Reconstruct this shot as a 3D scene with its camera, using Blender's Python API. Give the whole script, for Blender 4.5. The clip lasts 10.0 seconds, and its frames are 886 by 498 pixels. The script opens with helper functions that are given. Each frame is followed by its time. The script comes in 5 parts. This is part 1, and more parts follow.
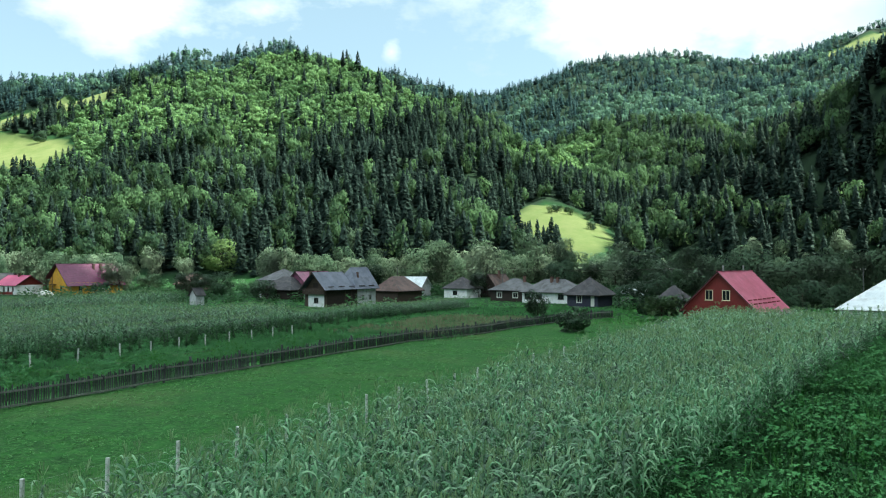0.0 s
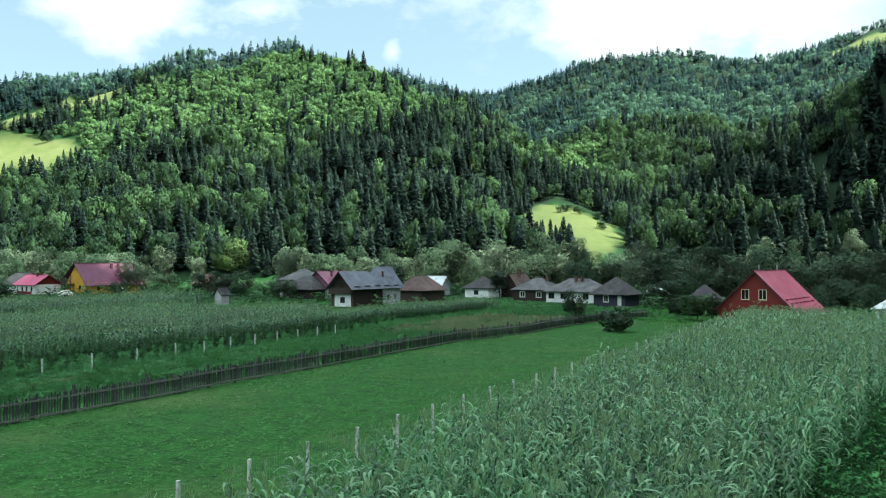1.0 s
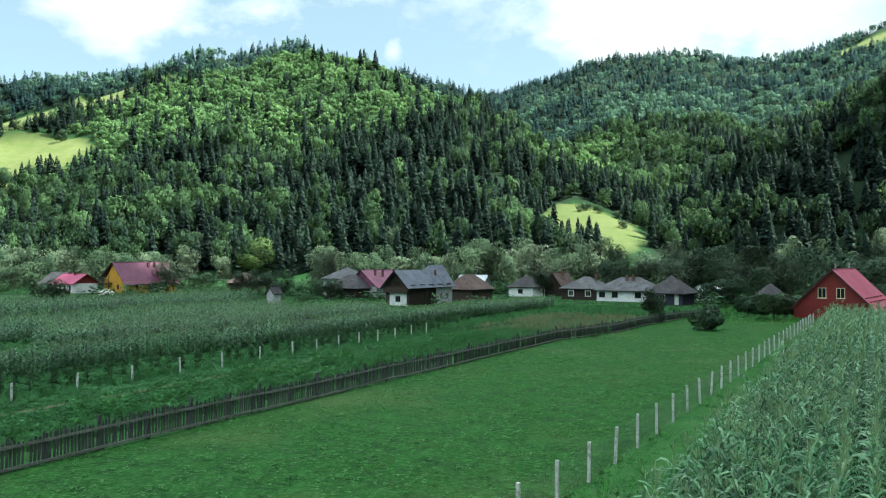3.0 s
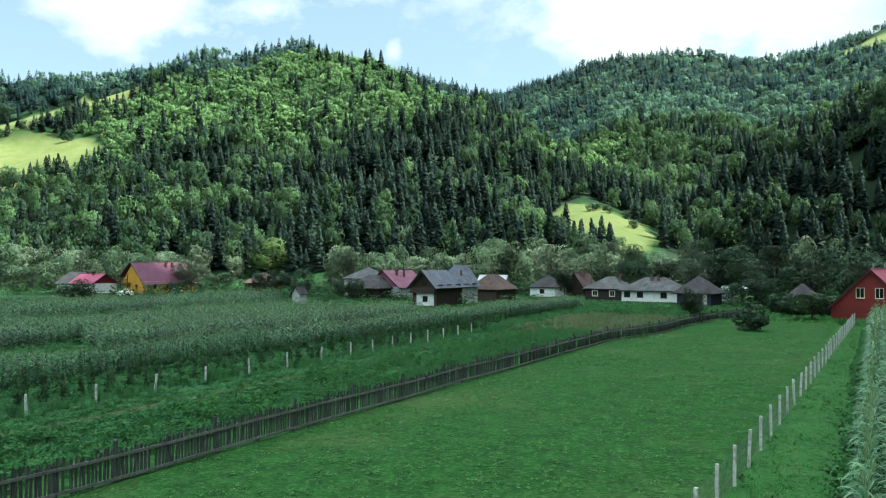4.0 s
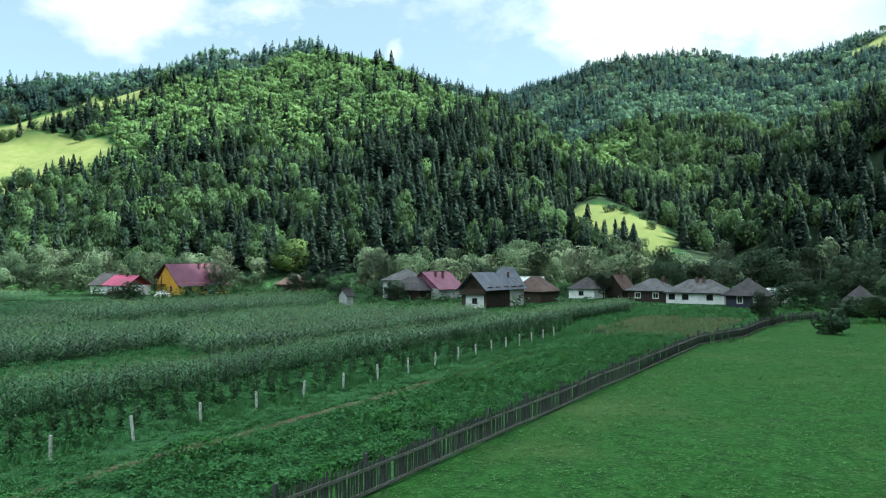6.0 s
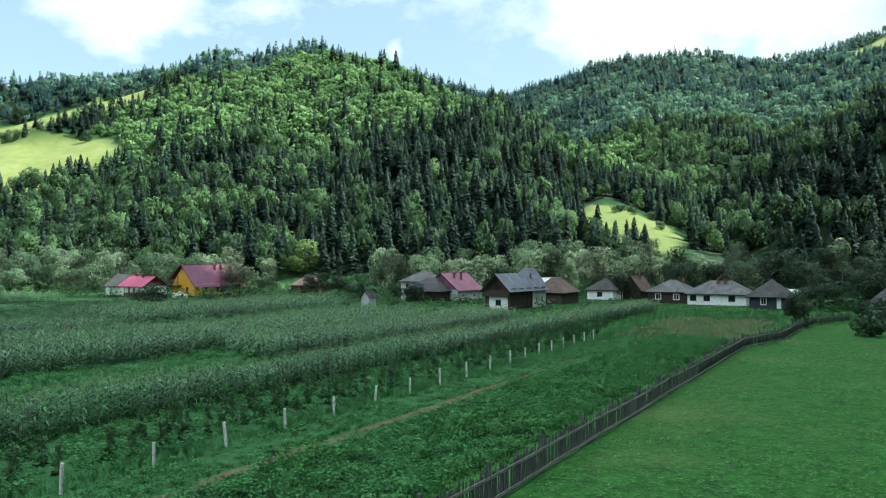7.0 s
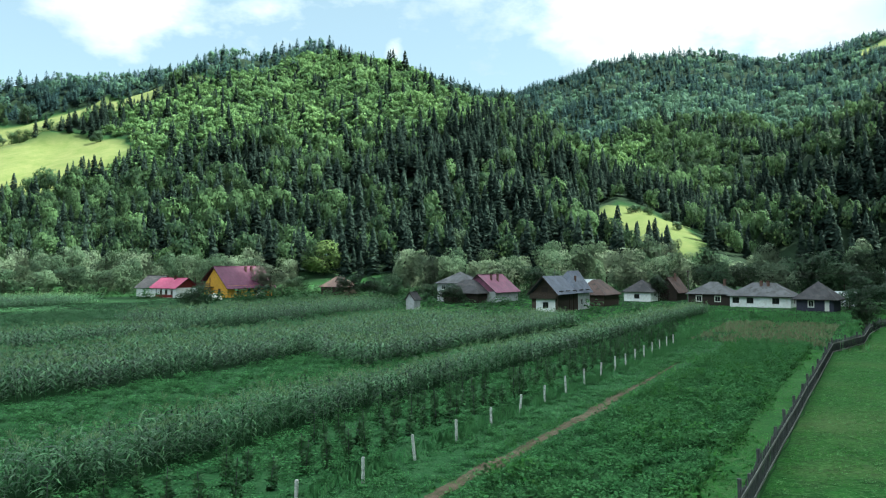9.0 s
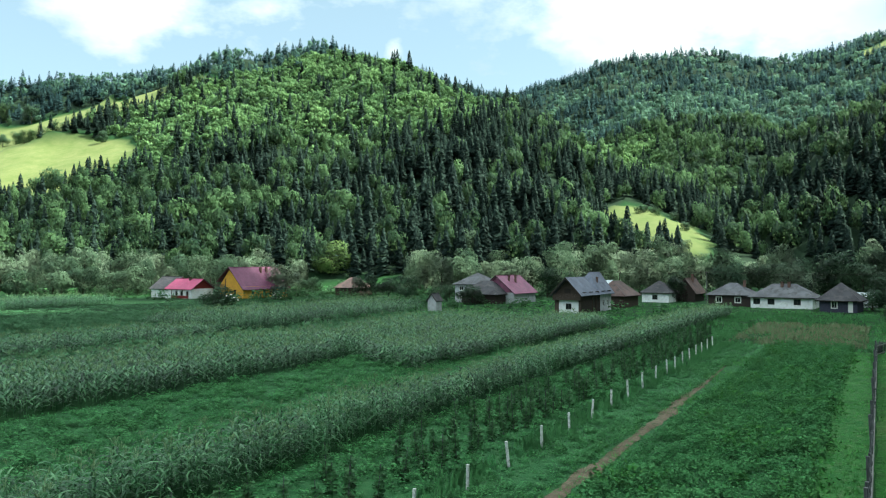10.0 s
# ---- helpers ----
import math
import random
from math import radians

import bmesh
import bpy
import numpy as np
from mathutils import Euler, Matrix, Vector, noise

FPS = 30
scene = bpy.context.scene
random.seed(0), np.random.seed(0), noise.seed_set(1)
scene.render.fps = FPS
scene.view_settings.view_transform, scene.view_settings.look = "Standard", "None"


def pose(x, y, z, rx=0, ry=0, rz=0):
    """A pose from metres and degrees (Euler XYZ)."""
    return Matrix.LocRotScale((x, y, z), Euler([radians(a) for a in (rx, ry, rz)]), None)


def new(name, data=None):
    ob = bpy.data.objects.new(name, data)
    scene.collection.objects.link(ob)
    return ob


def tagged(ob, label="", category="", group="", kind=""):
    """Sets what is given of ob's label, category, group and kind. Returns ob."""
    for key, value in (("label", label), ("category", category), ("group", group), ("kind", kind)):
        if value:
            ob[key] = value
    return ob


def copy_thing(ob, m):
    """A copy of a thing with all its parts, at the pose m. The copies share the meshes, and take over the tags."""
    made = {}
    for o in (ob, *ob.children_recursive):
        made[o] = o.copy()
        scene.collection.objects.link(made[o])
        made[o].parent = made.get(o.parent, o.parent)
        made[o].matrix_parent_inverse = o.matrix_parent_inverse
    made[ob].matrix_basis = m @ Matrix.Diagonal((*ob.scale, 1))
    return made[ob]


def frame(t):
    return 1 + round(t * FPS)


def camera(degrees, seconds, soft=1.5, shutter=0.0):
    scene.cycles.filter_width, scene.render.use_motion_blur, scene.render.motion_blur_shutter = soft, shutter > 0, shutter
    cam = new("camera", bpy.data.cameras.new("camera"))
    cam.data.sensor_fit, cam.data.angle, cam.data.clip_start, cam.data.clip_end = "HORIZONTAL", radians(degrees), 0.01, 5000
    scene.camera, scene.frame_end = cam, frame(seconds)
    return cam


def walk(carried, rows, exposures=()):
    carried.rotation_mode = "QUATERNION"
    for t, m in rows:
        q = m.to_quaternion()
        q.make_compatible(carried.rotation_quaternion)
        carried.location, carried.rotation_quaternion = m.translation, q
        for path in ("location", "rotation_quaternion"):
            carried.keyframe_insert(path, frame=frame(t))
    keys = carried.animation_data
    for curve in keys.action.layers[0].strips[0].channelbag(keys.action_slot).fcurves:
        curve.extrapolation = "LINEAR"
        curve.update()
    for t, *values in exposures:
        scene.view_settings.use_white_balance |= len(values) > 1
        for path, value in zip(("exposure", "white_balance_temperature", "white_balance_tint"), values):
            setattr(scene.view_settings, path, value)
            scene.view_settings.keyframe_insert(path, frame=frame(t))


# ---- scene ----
cam = camera(58.3, 10.0, soft=1.12)
METRES, EYE, TILT, LEAN, TURN = 45.0, 7.8, 1.1, 0.0, 28.6
ROWS = [
    (0.0, 0.0, 0.0, 0.0, 0.0, 0.0, -0.0),
    (0.5, -0.0523, 0.0035, -0.0001, 0.02, -0.02, 0.01),
    (1.0, -0.1051, 0.0072, -0.0007, 0.04, -0.03, 0.01),
    (1.5, -0.1593, 0.0117, -0.0022, 0.07, -0.04, 0.01),
    (2.0, -0.2141, 0.0168, -0.0041, 0.09, -0.03, 0.01),
    (2.5, -0.2689, 0.0219, -0.0049, 0.11, -0.05, 0.01),
    (4.0, -0.4315, 0.0392, -0.0056, 0.15, -0.06, 0.01),
    (4.5, -0.4814, 0.0414, -0.0042, 0.17, -0.05, -0.0),
    (5.0, -0.5295, 0.0436, -0.0028, 0.17, -0.04, 0.0),
    (5.5, -0.578, 0.0451, -0.0007, 0.19, -0.04, 0.0),
    (7.0, -0.7191, 0.0505, 0.0073, 0.2, -0.04, 0.0),
    (7.5, -0.7657, 0.0529, 0.0099, 0.2, -0.04, -0.0),
    (8.0, -0.8126, 0.056, 0.0123, 0.2, -0.05, 0.0),
    (8.5, -0.8594, 0.0589, 0.0146, 0.2, -0.06, 0.01),
    (9.0, -0.9055, 0.061, 0.0175, 0.19, -0.06, 0.01),
    (9.5, -0.9513, 0.0641, 0.0198, 0.17, -0.06, 0.03),
    (10.0, -0.9966, 0.0671, 0.0223, 0.17, -0.06, 0.02),
]
walk(cam, [(t, pose(0, 0, EYE, TILT, LEAN, TURN) @ pose(METRES * x, METRES * y, METRES * z, 90 + pitch, roll, yaw)) for t, x, y, z, yaw, pitch, roll in ROWS],
     exposures=[(0.0, 1.37, 6080, -5.0), (10.0, 1.37, 6080, -5.0)])

# ---- frame of the valley: X across it to the right, Y up it, turned against the field strips ----
CT, ST = math.cos(radians(TURN)), math.sin(radians(TURN))


def strip(X, Y):
    """From valley axes to the world, whose y runs along the field strips."""
    return X * CT - Y * ST, X * ST + Y * CT


def valley(x, y):
    return x * CT + y * ST, -x * ST + y * CT


# ---- light: a sun to the right of the valley; an added, unseen mountain shades the fields ----
SUN_TURN, SUN_UP = 88.0, 50.0
sx, sy = strip(math.sin(radians(SUN_TURN)), math.cos(radians(SUN_TURN)))
to_sun = Vector((sx * math.cos(radians(SUN_UP)), sy * math.cos(radians(SUN_UP)), math.sin(radians(SUN_UP))))
sun = new("sun", bpy.data.lights.new("sun", "SUN"))
sun.data.energy, sun.data.angle, sun.data.color = 5.0, radians(0.6), (1.0, 0.95, 0.84)
sun.rotation_euler = to_sun.to_track_quat("Z", "Y").to_euler()
sun.location = (0, 0, 600)

SKY, CLOUD = 0.069, 0.495
world = bpy.data.worlds.new("sky")
scene.world = world
world.use_nodes = True


class Net:
    """Short-hand for a node tree."""

    def __init__(self, tree):
        self.tree = tree
        tree.nodes.clear()

    def add(self, kind, ins=(), **props):
        n = self.tree.nodes.new(kind)
        for k, v in props.items():
            setattr(n, k, v)
        for k, v in dict(ins).items():
            if isinstance(v, bpy.types.NodeSocket):
                self.tree.links.new(v, n.inputs[k])
            else:
                n.inputs[k].default_value = v
        return n

    def math(self, op, a, b=0.0, clamp=False):
        return self.add("ShaderNodeMath", {0: a, 1: b}, operation=op, use_clamp=clamp).outputs[0]

    def mix(self, f, a, b, kind="MIX"):
        return self.add("ShaderNodeMix", {0: f, 6: a, 7: b}, data_type="RGBA", blend_type=kind).outputs[2]

    def ramp(self, f, *stops):
        n = self.add("ShaderNodeValToRGB", {0: f})
        e = n.color_ramp.elements
        while len(e) < len(stops):
            e.new(0.5)
        for el, (p, c) in zip(e, stops):
            el.position, el.color = p, (*c, 1) if len(c) == 3 else c
        return n.outputs[0]

    def noise(self, vec, scale, detail=4.0, rough=0.55):
        return self.add("ShaderNodeTexNoise", {"Vector": vec, "Scale": scale, "Detail": detail, "Roughness": rough}).outputs["Fac"]


def build_sky():
    g = Net(world.node_tree)
    sky = g.add("ShaderNodeTexSky", sky_type="NISHITA", sun_disc=False)
    sky.sun_elevation = radians(SUN_UP)
    sky.sun_rotation = math.atan2(to_sun.x, to_sun.y)
    sky.altitude, sky.air_density, sky.dust_density, sky.ozone_density = 700, 1.0, 1.0, 0.6
    co = g.add("ShaderNodeTexCoord").outputs["Generated"]
    # angles across and up the valley
    right, ahead = (CT, ST, 0.0), (-ST, CT, 0.0)
    r = g.add("ShaderNodeVectorMath", {0: co, 1: right}, operation="DOT_PRODUCT").outputs["Value"]
    a = g.add("ShaderNodeVectorMath", {0: co, 1: ahead}, operation="DOT_PRODUCT").outputs["Value"]
    z = g.add("ShaderNodeSeparateXYZ", {0: co}).outputs[2]
    az = g.math("ARCTAN2", r, a)
    up = g.math("ARCSINE", z)
    flat = g.add("ShaderNodeCombineXYZ", {0: az, 1: g.math("MULTIPLY", up, 1.7)}).outputs[0]
    puffs = g.noise(flat, 7.0, 9.0, 0.58)

    def bank(caz, cup, waz, wup):
        u = g.math("DIVIDE", g.math("SUBTRACT", az, caz), waz)
        v = g.math("DIVIDE", g.math("SUBTRACT", up, cup), wup)
        d = g.math("SQRT", g.math("ADD", g.math("MULTIPLY", u, u), g.math("MULTIPLY", v, v)))
        return g.math("SUBTRACT", 1.0, d)

    banks = g.math("MAXIMUM", bank(-0.395, 0.325, 0.10, 0.085), bank(0.36, 0.335, 0.33, 0.11))
    banks = g.math("MAXIMUM", banks, g.math("SUBTRACT", bank(-0.065, 0.262, 0.03, 0.035), 0.55))
    banks = g.math("MAXIMUM", banks, g.math("MINIMUM", g.math("MULTIPLY", g.math("SUBTRACT", up, 0.40), 2.0), 0.35))
    cover = g.math("ADD", g.math("MULTIPLY", g.math("SUBTRACT", puffs, 0.5), 2.6), g.math("MULTIPLY", banks, 1.3))
    cover = g.math("MULTIPLY", g.math("ADD", cover, 0.16), 1.9, True)
    # a thin veil of haze towards the horizon
    haze = g.add("ShaderNodeVectorMath", {0: (0.84, 1.0, 1.04), "Scale": CLOUD}, operation="SCALE").outputs[0]
    veil = g.math("SUBTRACT", 0.40, g.math("MULTIPLY", up, 0.1), True)

    thick = g.ramp(g.noise(flat, 3.4, 5.0), (0.40, (1, 1, 1)), (0.62, (0.66, 0.72, 0.80)))
    clear = g.add("ShaderNodeVectorMath", {0: sky.outputs[0], "Scale": SKY}, operation="SCALE").outputs[0]
    # clouds shine brighter towards the zenith
    cloud = g.add("ShaderNodeVectorMath", {0: thick, "Scale": g.math("MULTIPLY", g.math("ADD", 0.54, g.math("MULTIPLY", z, 1.8)), CLOUD)}, operation="SCALE").outputs[0]
    col = g.mix(cover, g.mix(veil, clear, haze), cloud)
    bg = g.add("ShaderNodeBackground", {"Color": col, "Strength": 1.0})
    out = g.add("ShaderNodeOutputWorld", {"Surface": bg.outputs[0]})
    return out


build_sky()

# ---- materials ----


def material(name, colour, rough=0.8, bump=0.0, **extra):
    """A principled material; colour is a function (net, position, random) giving a colour socket, bump a function giving a height."""
    m = bpy.data.materials.new(name)
    m.use_nodes = True
    g = Net(m.node_tree)
    pos = g.add("ShaderNodeNewGeometry").outputs["Position"]
    ob = g.add("ShaderNodeTexCoord").outputs["Object"]
    b = g.add("ShaderNodeBsdfPrincipled")
    c = colour(g, pos, ob)
    if isinstance(c, bpy.types.NodeSocket):
        m.node_tree.links.new(c, b.inputs["Base Color"])
    else:
        b.inputs["Base Color"].default_value = (*c, 1)
    b.inputs["Roughness"].default_value = rough
    b.inputs["Specular IOR Level"].default_value = 0.12 if rough > 0.88 else 0.4
    for k, v in extra.items():
        b.inputs[k.replace("_", " ")].default_value = v
    if bump:
        h, strength, dist = bump(g, pos, ob)
        bn = g.add("ShaderNodeBump", {"Height": h, "Strength": strength, "Distance": dist})
        m.node_tree.links.new(bn.outputs[0], b.inputs["Normal"])
    g.add("ShaderNodeOutputMaterial", {"Surface": b.outputs[0]})
    return m


def two_scale(c1, c2, c3, s1, s2):
    def colour(g, pos, ob):
        a = g.ramp(g.noise(pos, s1, 5.0), (0.35, c1), (0.65, c2))
        f = g.ramp(g.noise(pos, s2, 3.0), (0.5, (0, 0, 0)), (0.72, (1, 1, 1)))
        return g.mix(f, a, (*c3, 1))
    return colour


def rough_bump(scale, strength, dist):
    def bump(g, pos, ob):
        return g.noise(pos, scale, 6.0), strength, dist
    return bump


def foliage(name, dark, light, tip, rough=0.55, through_light=0.35, gloss=0.15, vary=0.9, clumped=False):
    """Leaves: tone varies from plant to plant and from leaf to leaf, and light shines through."""
    m = bpy.data.materials.new(name)
    m.use_nodes = True
    g = Net(m.node_tree)
    geo = g.add("ShaderNodeNewGeometry")
    tone = g.add("ShaderNodeAttribute", attribute_name="tone").outputs["Fac"]
    leaf = geo.outputs["Random Per Island"]
    base = g.mix(tone, (*dark, 1), (*light, 1))
    col = g.mix(g.math("MULTIPLY", g.math("POWER", leaf, 3.0), vary), base, (*tip, 1))
    b = g.add("ShaderNodeBsdfPrincipled", {"Base Color": col, "Roughness": rough, "Specular IOR Level": gloss})
    t = g.add("ShaderNodeBsdfTranslucent", {"Color": g.mix(0.5, col, (*tip, 1))})
    if clumped:
        # leaves too small to be seen singly are lit as the clump that they belong to
        faces = g.add("ShaderNodeAttribute", attribute_name="outward").outputs["Vector"]
        for shader in (b, t):
            m.node_tree.links.new(faces, shader.inputs["Normal"])
    mixed = g.add("ShaderNodeMixShader", {0: through_light, 1: b.outputs[0], 2: t.outputs[0]})
    g.add("ShaderNodeOutputMaterial", {"Surface": mixed.outputs[0]})
    return m


def hay_colour(g, pos, ob):
    hay = g.add("ShaderNodeAttribute", attribute_name="hay").outputs["Fac"]
    grass = g.ramp(g.noise(pos, 0.03, 6.0), (0.35, (0.009, 0.034, 0.010)), (0.65, (0.018, 0.062, 0.016)))
    mown = g.ramp(g.noise(pos, 0.09, 9.0, 0.75), (0.3, (0.105, 0.145, 0.040)), (0.7, (0.185, 0.20, 0.078)))
    litter = g.ramp(g.noise(pos, 0.2, 5.0), (0.35, (0.010, 0.022, 0.012)), (0.65, (0.020, 0.038, 0.019)))
    return g.mix(g.math("MULTIPLY", hay, -1.0, True), g.mix(g.math("MAXIMUM", hay, 0.0, True), grass, mown), litter)


GROUND = material("valley_ground", hay_colour, 0.95, rough_bump(1.5, 0.4, 0.3))


def meadow_colour(g, pos, ob):
    """Mown grass: broad worn patches, mottles and fine speckle."""
    a = g.ramp(g.noise(pos, 0.9, 6.0, 0.7), (0.32, (0.007, 0.040, 0.007)), (0.68, (0.029, 0.122, 0.020)))
    worn = g.ramp(g.noise(pos, 0.11, 4.0), (0.5, (0, 0, 0)), (0.72, (0.55, 0.55, 0.55)))
    b = g.mix(worn, a, (0.095, 0.125, 0.048, 1))
    speck = g.ramp(g.noise(pos, 5.0, 3.0), (0.48, (0, 0, 0)), (0.70, (0.5, 0.5, 0.5)))
    dark = g.ramp(g.noise(pos, 2.6, 4.0, 0.7), (0.34, (0.5, 0.5, 0.5)), (0.5, (0, 0, 0)))
    return g.mix(dark, g.mix(speck, b, (0.10, 0.20, 0.065, 1)), (0.012, 0.045, 0.012, 1))


MEADOW = material("mown_meadow", meadow_colour, 0.9, rough_bump(6, 0.9, 0.1))
LANE = material("lane_grass", two_scale((0.018, 0.085, 0.017), (0.040, 0.13, 0.030), (0.07, 0.125, 0.046), 0.6, 3.0), 0.9, rough_bump(6, 0.8, 0.08))
WEEDY = material("weedy_soil", two_scale((0.018, 0.068, 0.022), (0.036, 0.115, 0.038), (0.055, 0.13, 0.05), 0.5, 3.0), 0.95, rough_bump(5, 1.0, 0.12))
SOIL = material("dirt", two_scale((0.085, 0.066, 0.044), (0.15, 0.12, 0.085), (0.03, 0.065, 0.022), 0.8, 2.6), 0.95, rough_bump(9, 0.9, 0.06))

# distant woods: air haze painted in as paler, bluer leaf colours
SPRUCE_HAZED = foliage("hazed_spruce_needles", (0.024, 0.056, 0.062), (0.065, 0.125, 0.125), (0.12, 0.20, 0.185), 0.8, 0.3, 0.1, 0.22, clumped=True)
BEECH_HAZED = foliage("hazed_broad_leaves", (0.04, 0.095, 0.08), (0.17, 0.31, 0.21), (0.28, 0.44, 0.28), 0.6, 0.45, 0.1, 0.22, clumped=True)
SPRUCE = foliage("spruce_needles", (0.013, 0.026, 0.022), (0.040, 0.068, 0.053), (0.07, 0.11, 0.082), 0.8, 0.18, 0.1, 0.22, clumped=True)
BEECH = foliage("broad_leaves", (0.016, 0.042, 0.024), (0.105, 0.195, 0.082), (0.22, 0.34, 0.14), 0.6, 0.4, 0.1, 0.22, clumped=True)
ALDER = foliage("alder_leaves", (0.045, 0.092, 0.055), (0.15, 0.235, 0.14), (0.22, 0.30, 0.18), 0.6, 0.4, 0.1, 0.22, clumped=True)
WILLOW = foliage("willow_leaves", (0.12, 0.19, 0.11), (0.30, 0.39, 0.26), (0.42, 0.50, 0.36), 0.5, 0.4, 0.12, 0.22, clumped=True)
ORCHARD = foliage("orchard_leaves", (0.028, 0.066, 0.036), (0.085, 0.155, 0.08), (0.16, 0.25, 0.13), 0.5, 0.25, 0.15, 0.22, clumped=True)
LIME = foliage("lime_leaves", (0.09, 0.165, 0.05), (0.19, 0.29, 0.095), (0.33, 0.44, 0.18), 0.5, 0.4, 0.12, 0.22, clumped=True)
CORN = foliage("maize_leaves", (0.004, 0.025, 0.010), (0.044, 0.145, 0.052), (0.18, 0.36, 0.165), 0.42, 0.16, 0.26, 0.85)
CORN_NEAR = foliage("flowering_maize_leaves", (0.006, 0.035, 0.016), (0.085, 0.23, 0.10), (0.27, 0.45, 0.25), 0.4, 0.18, 0.28)
TASSEL = foliage("maize_tassels", (0.085, 0.17, 0.065), (0.16, 0.27, 0.12), (0.30, 0.39, 0.22), 0.7, 0.3)
DRY = foliage("dry_grass", (0.09, 0.14, 0.055), (0.19, 0.22, 0.12), (0.30, 0.31, 0.2), 0.7, 0.2)
YOUNG = foliage("young_wood_leaves", (0.05, 0.12, 0.045), (0.18, 0.32, 0.115), (0.31, 0.46, 0.19), 0.6, 0.3, 0.15, 0.22, clumped=True)
MEADOW_HERB = foliage("meadow_herb_leaves", (0.025, 0.11, 0.024), (0.075, 0.22, 0.058), (0.20, 0.34, 0.15), 0.7, 0.2, 0.1, 0.8)
STUBBLE = foliage("mown_grass_blades", (0.012, 0.072, 0.011), (0.040, 0.165, 0.027), (0.14, 0.27, 0.085), 0.9, 0.3, 0.03)
GRASS = foliage("grass_blades", (0.034, 0.15, 0.028), (0.075, 0.25, 0.054), (0.17, 0.34, 0.115), 0.8, 0.3, 0.04, 0.7, clumped=True)
WEED = foliage("weed_leaves", (0.052, 0.19, 0.062), (0.105, 0.30, 0.10), (0.20, 0.40, 0.16), 0.7, 0.3, 0.06, 0.35, clumped=True)
LIGHT_CROP = foliage("light_crop_leaves", (0.045, 0.15, 0.06), (0.12, 0.28, 0.125), (0.24, 0.39, 0.22), 0.6, 0.3, 0.08, 0.4, clumped=True)
BEAN = foliage("bean_leaves", (0.03, 0.10, 0.034), (0.07, 0.19, 0.065), (0.16, 0.30, 0.12), 0.5, 0.35, 0.12, 0.5, clumped=True)


def plank_colour(dark, light):
    def colour(g, pos, ob):
        rnd = g.add("ShaderNodeObjectInfo").outputs["Random"]
        streak = g.add("ShaderNodeMapping", {"Vector": pos, "Scale": (9.0, 9.0, 0.8)}).outputs[0]
        a = g.ramp(g.noise(streak, 3.0, 6.0), (0.3, dark), (0.7, light))
        return g.mix(g.math("MULTIPLY", rnd, 0.5), a, (*dark, 1))
    return colour


PICKET_WOOD = material("grey_picket_wood", plank_colour((0.034, 0.037, 0.038), (0.13, 0.137, 0.14)), 0.9, rough_bump(30, 0.5, 0.02))
OLD_WOOD = material("weathered_wood", plank_colour((0.05, 0.053, 0.053), (0.19, 0.195, 0.195)), 0.85, rough_bump(30, 0.5, 0.02))
DARK_WOOD = material("tarred_wood", plank_colour((0.018, 0.013, 0.011), (0.05, 0.036, 0.028)), 0.8, rough_bump(20, 0.5, 0.02))
LOG_WALL = material("blue_black_logs", plank_colour((0.020, 0.021, 0.038), (0.052, 0.054, 0.085)), 0.8, rough_bump(20, 0.5, 0.02))
BROWN_WOOD = material("brown_wood", plank_colour((0.035, 0.024, 0.019), (0.095, 0.066, 0.05)), 0.75, rough_bump(20, 0.5, 0.02))
BARK = material("bark", plank_colour((0.03, 0.024, 0.018), (0.10, 0.085, 0.065)), 0.9, rough_bump(12, 0.9, 0.05))
CONCRETE = material("concrete", two_scale((0.46, 0.47, 0.46), (0.62, 0.63, 0.61), (0.2, 0.22, 0.19), 3.0, 8.0), 0.85, rough_bump(30, 0.4, 0.01))
WIRE = material("galvanised_wire", two_scale((0.3, 0.31, 0.31), (0.42, 0.43, 0.43), (0.2, 0.16, 0.12), 3.0, 8.0), 0.5, 0, Metallic=0.7)


def plaster(name, col, dirt):
    return material(name, two_scale(tuple(c * 0.86 for c in col), col, dirt, 0.7, 1.6), 0.85, rough_bump(14, 0.3, 0.02))


WHITE = plaster("white_plaster", (0.88, 0.89, 0.89), (0.66, 0.65, 0.62))
GREY_PLASTER = plaster("grey_plaster", (0.50, 0.51, 0.53), (0.3, 0.3, 0.3))
YELLOW = plaster("yellow_plaster", (0.72, 0.38, 0.05), (0.55, 0.28, 0.05))
RED_PAINT = material("red_painted_boards", plank_colour((0.13, 0.014, 0.014), (0.24, 0.028, 0.025)), 0.6, rough_bump(12, 0.3, 0.02))


def roofing(name, dark, light, stain, rough, pitch, metal=0.0):
    """Roof sheets: ribs run down the slope, courses across it."""
    def bump(g, pos, ob):
        w = g.add("ShaderNodeTexWave", {"Vector": pos, "Scale": pitch, "Distortion": 0.2}, bands_direction="Z").outputs["Fac"]
        return g.math("ADD", w, g.noise(pos, 5.0, 5.0)), 0.35, 0.05
    return material(name, two_scale(dark, light, stain, 0.5, 1.1), rough, bump, Metallic=metal)


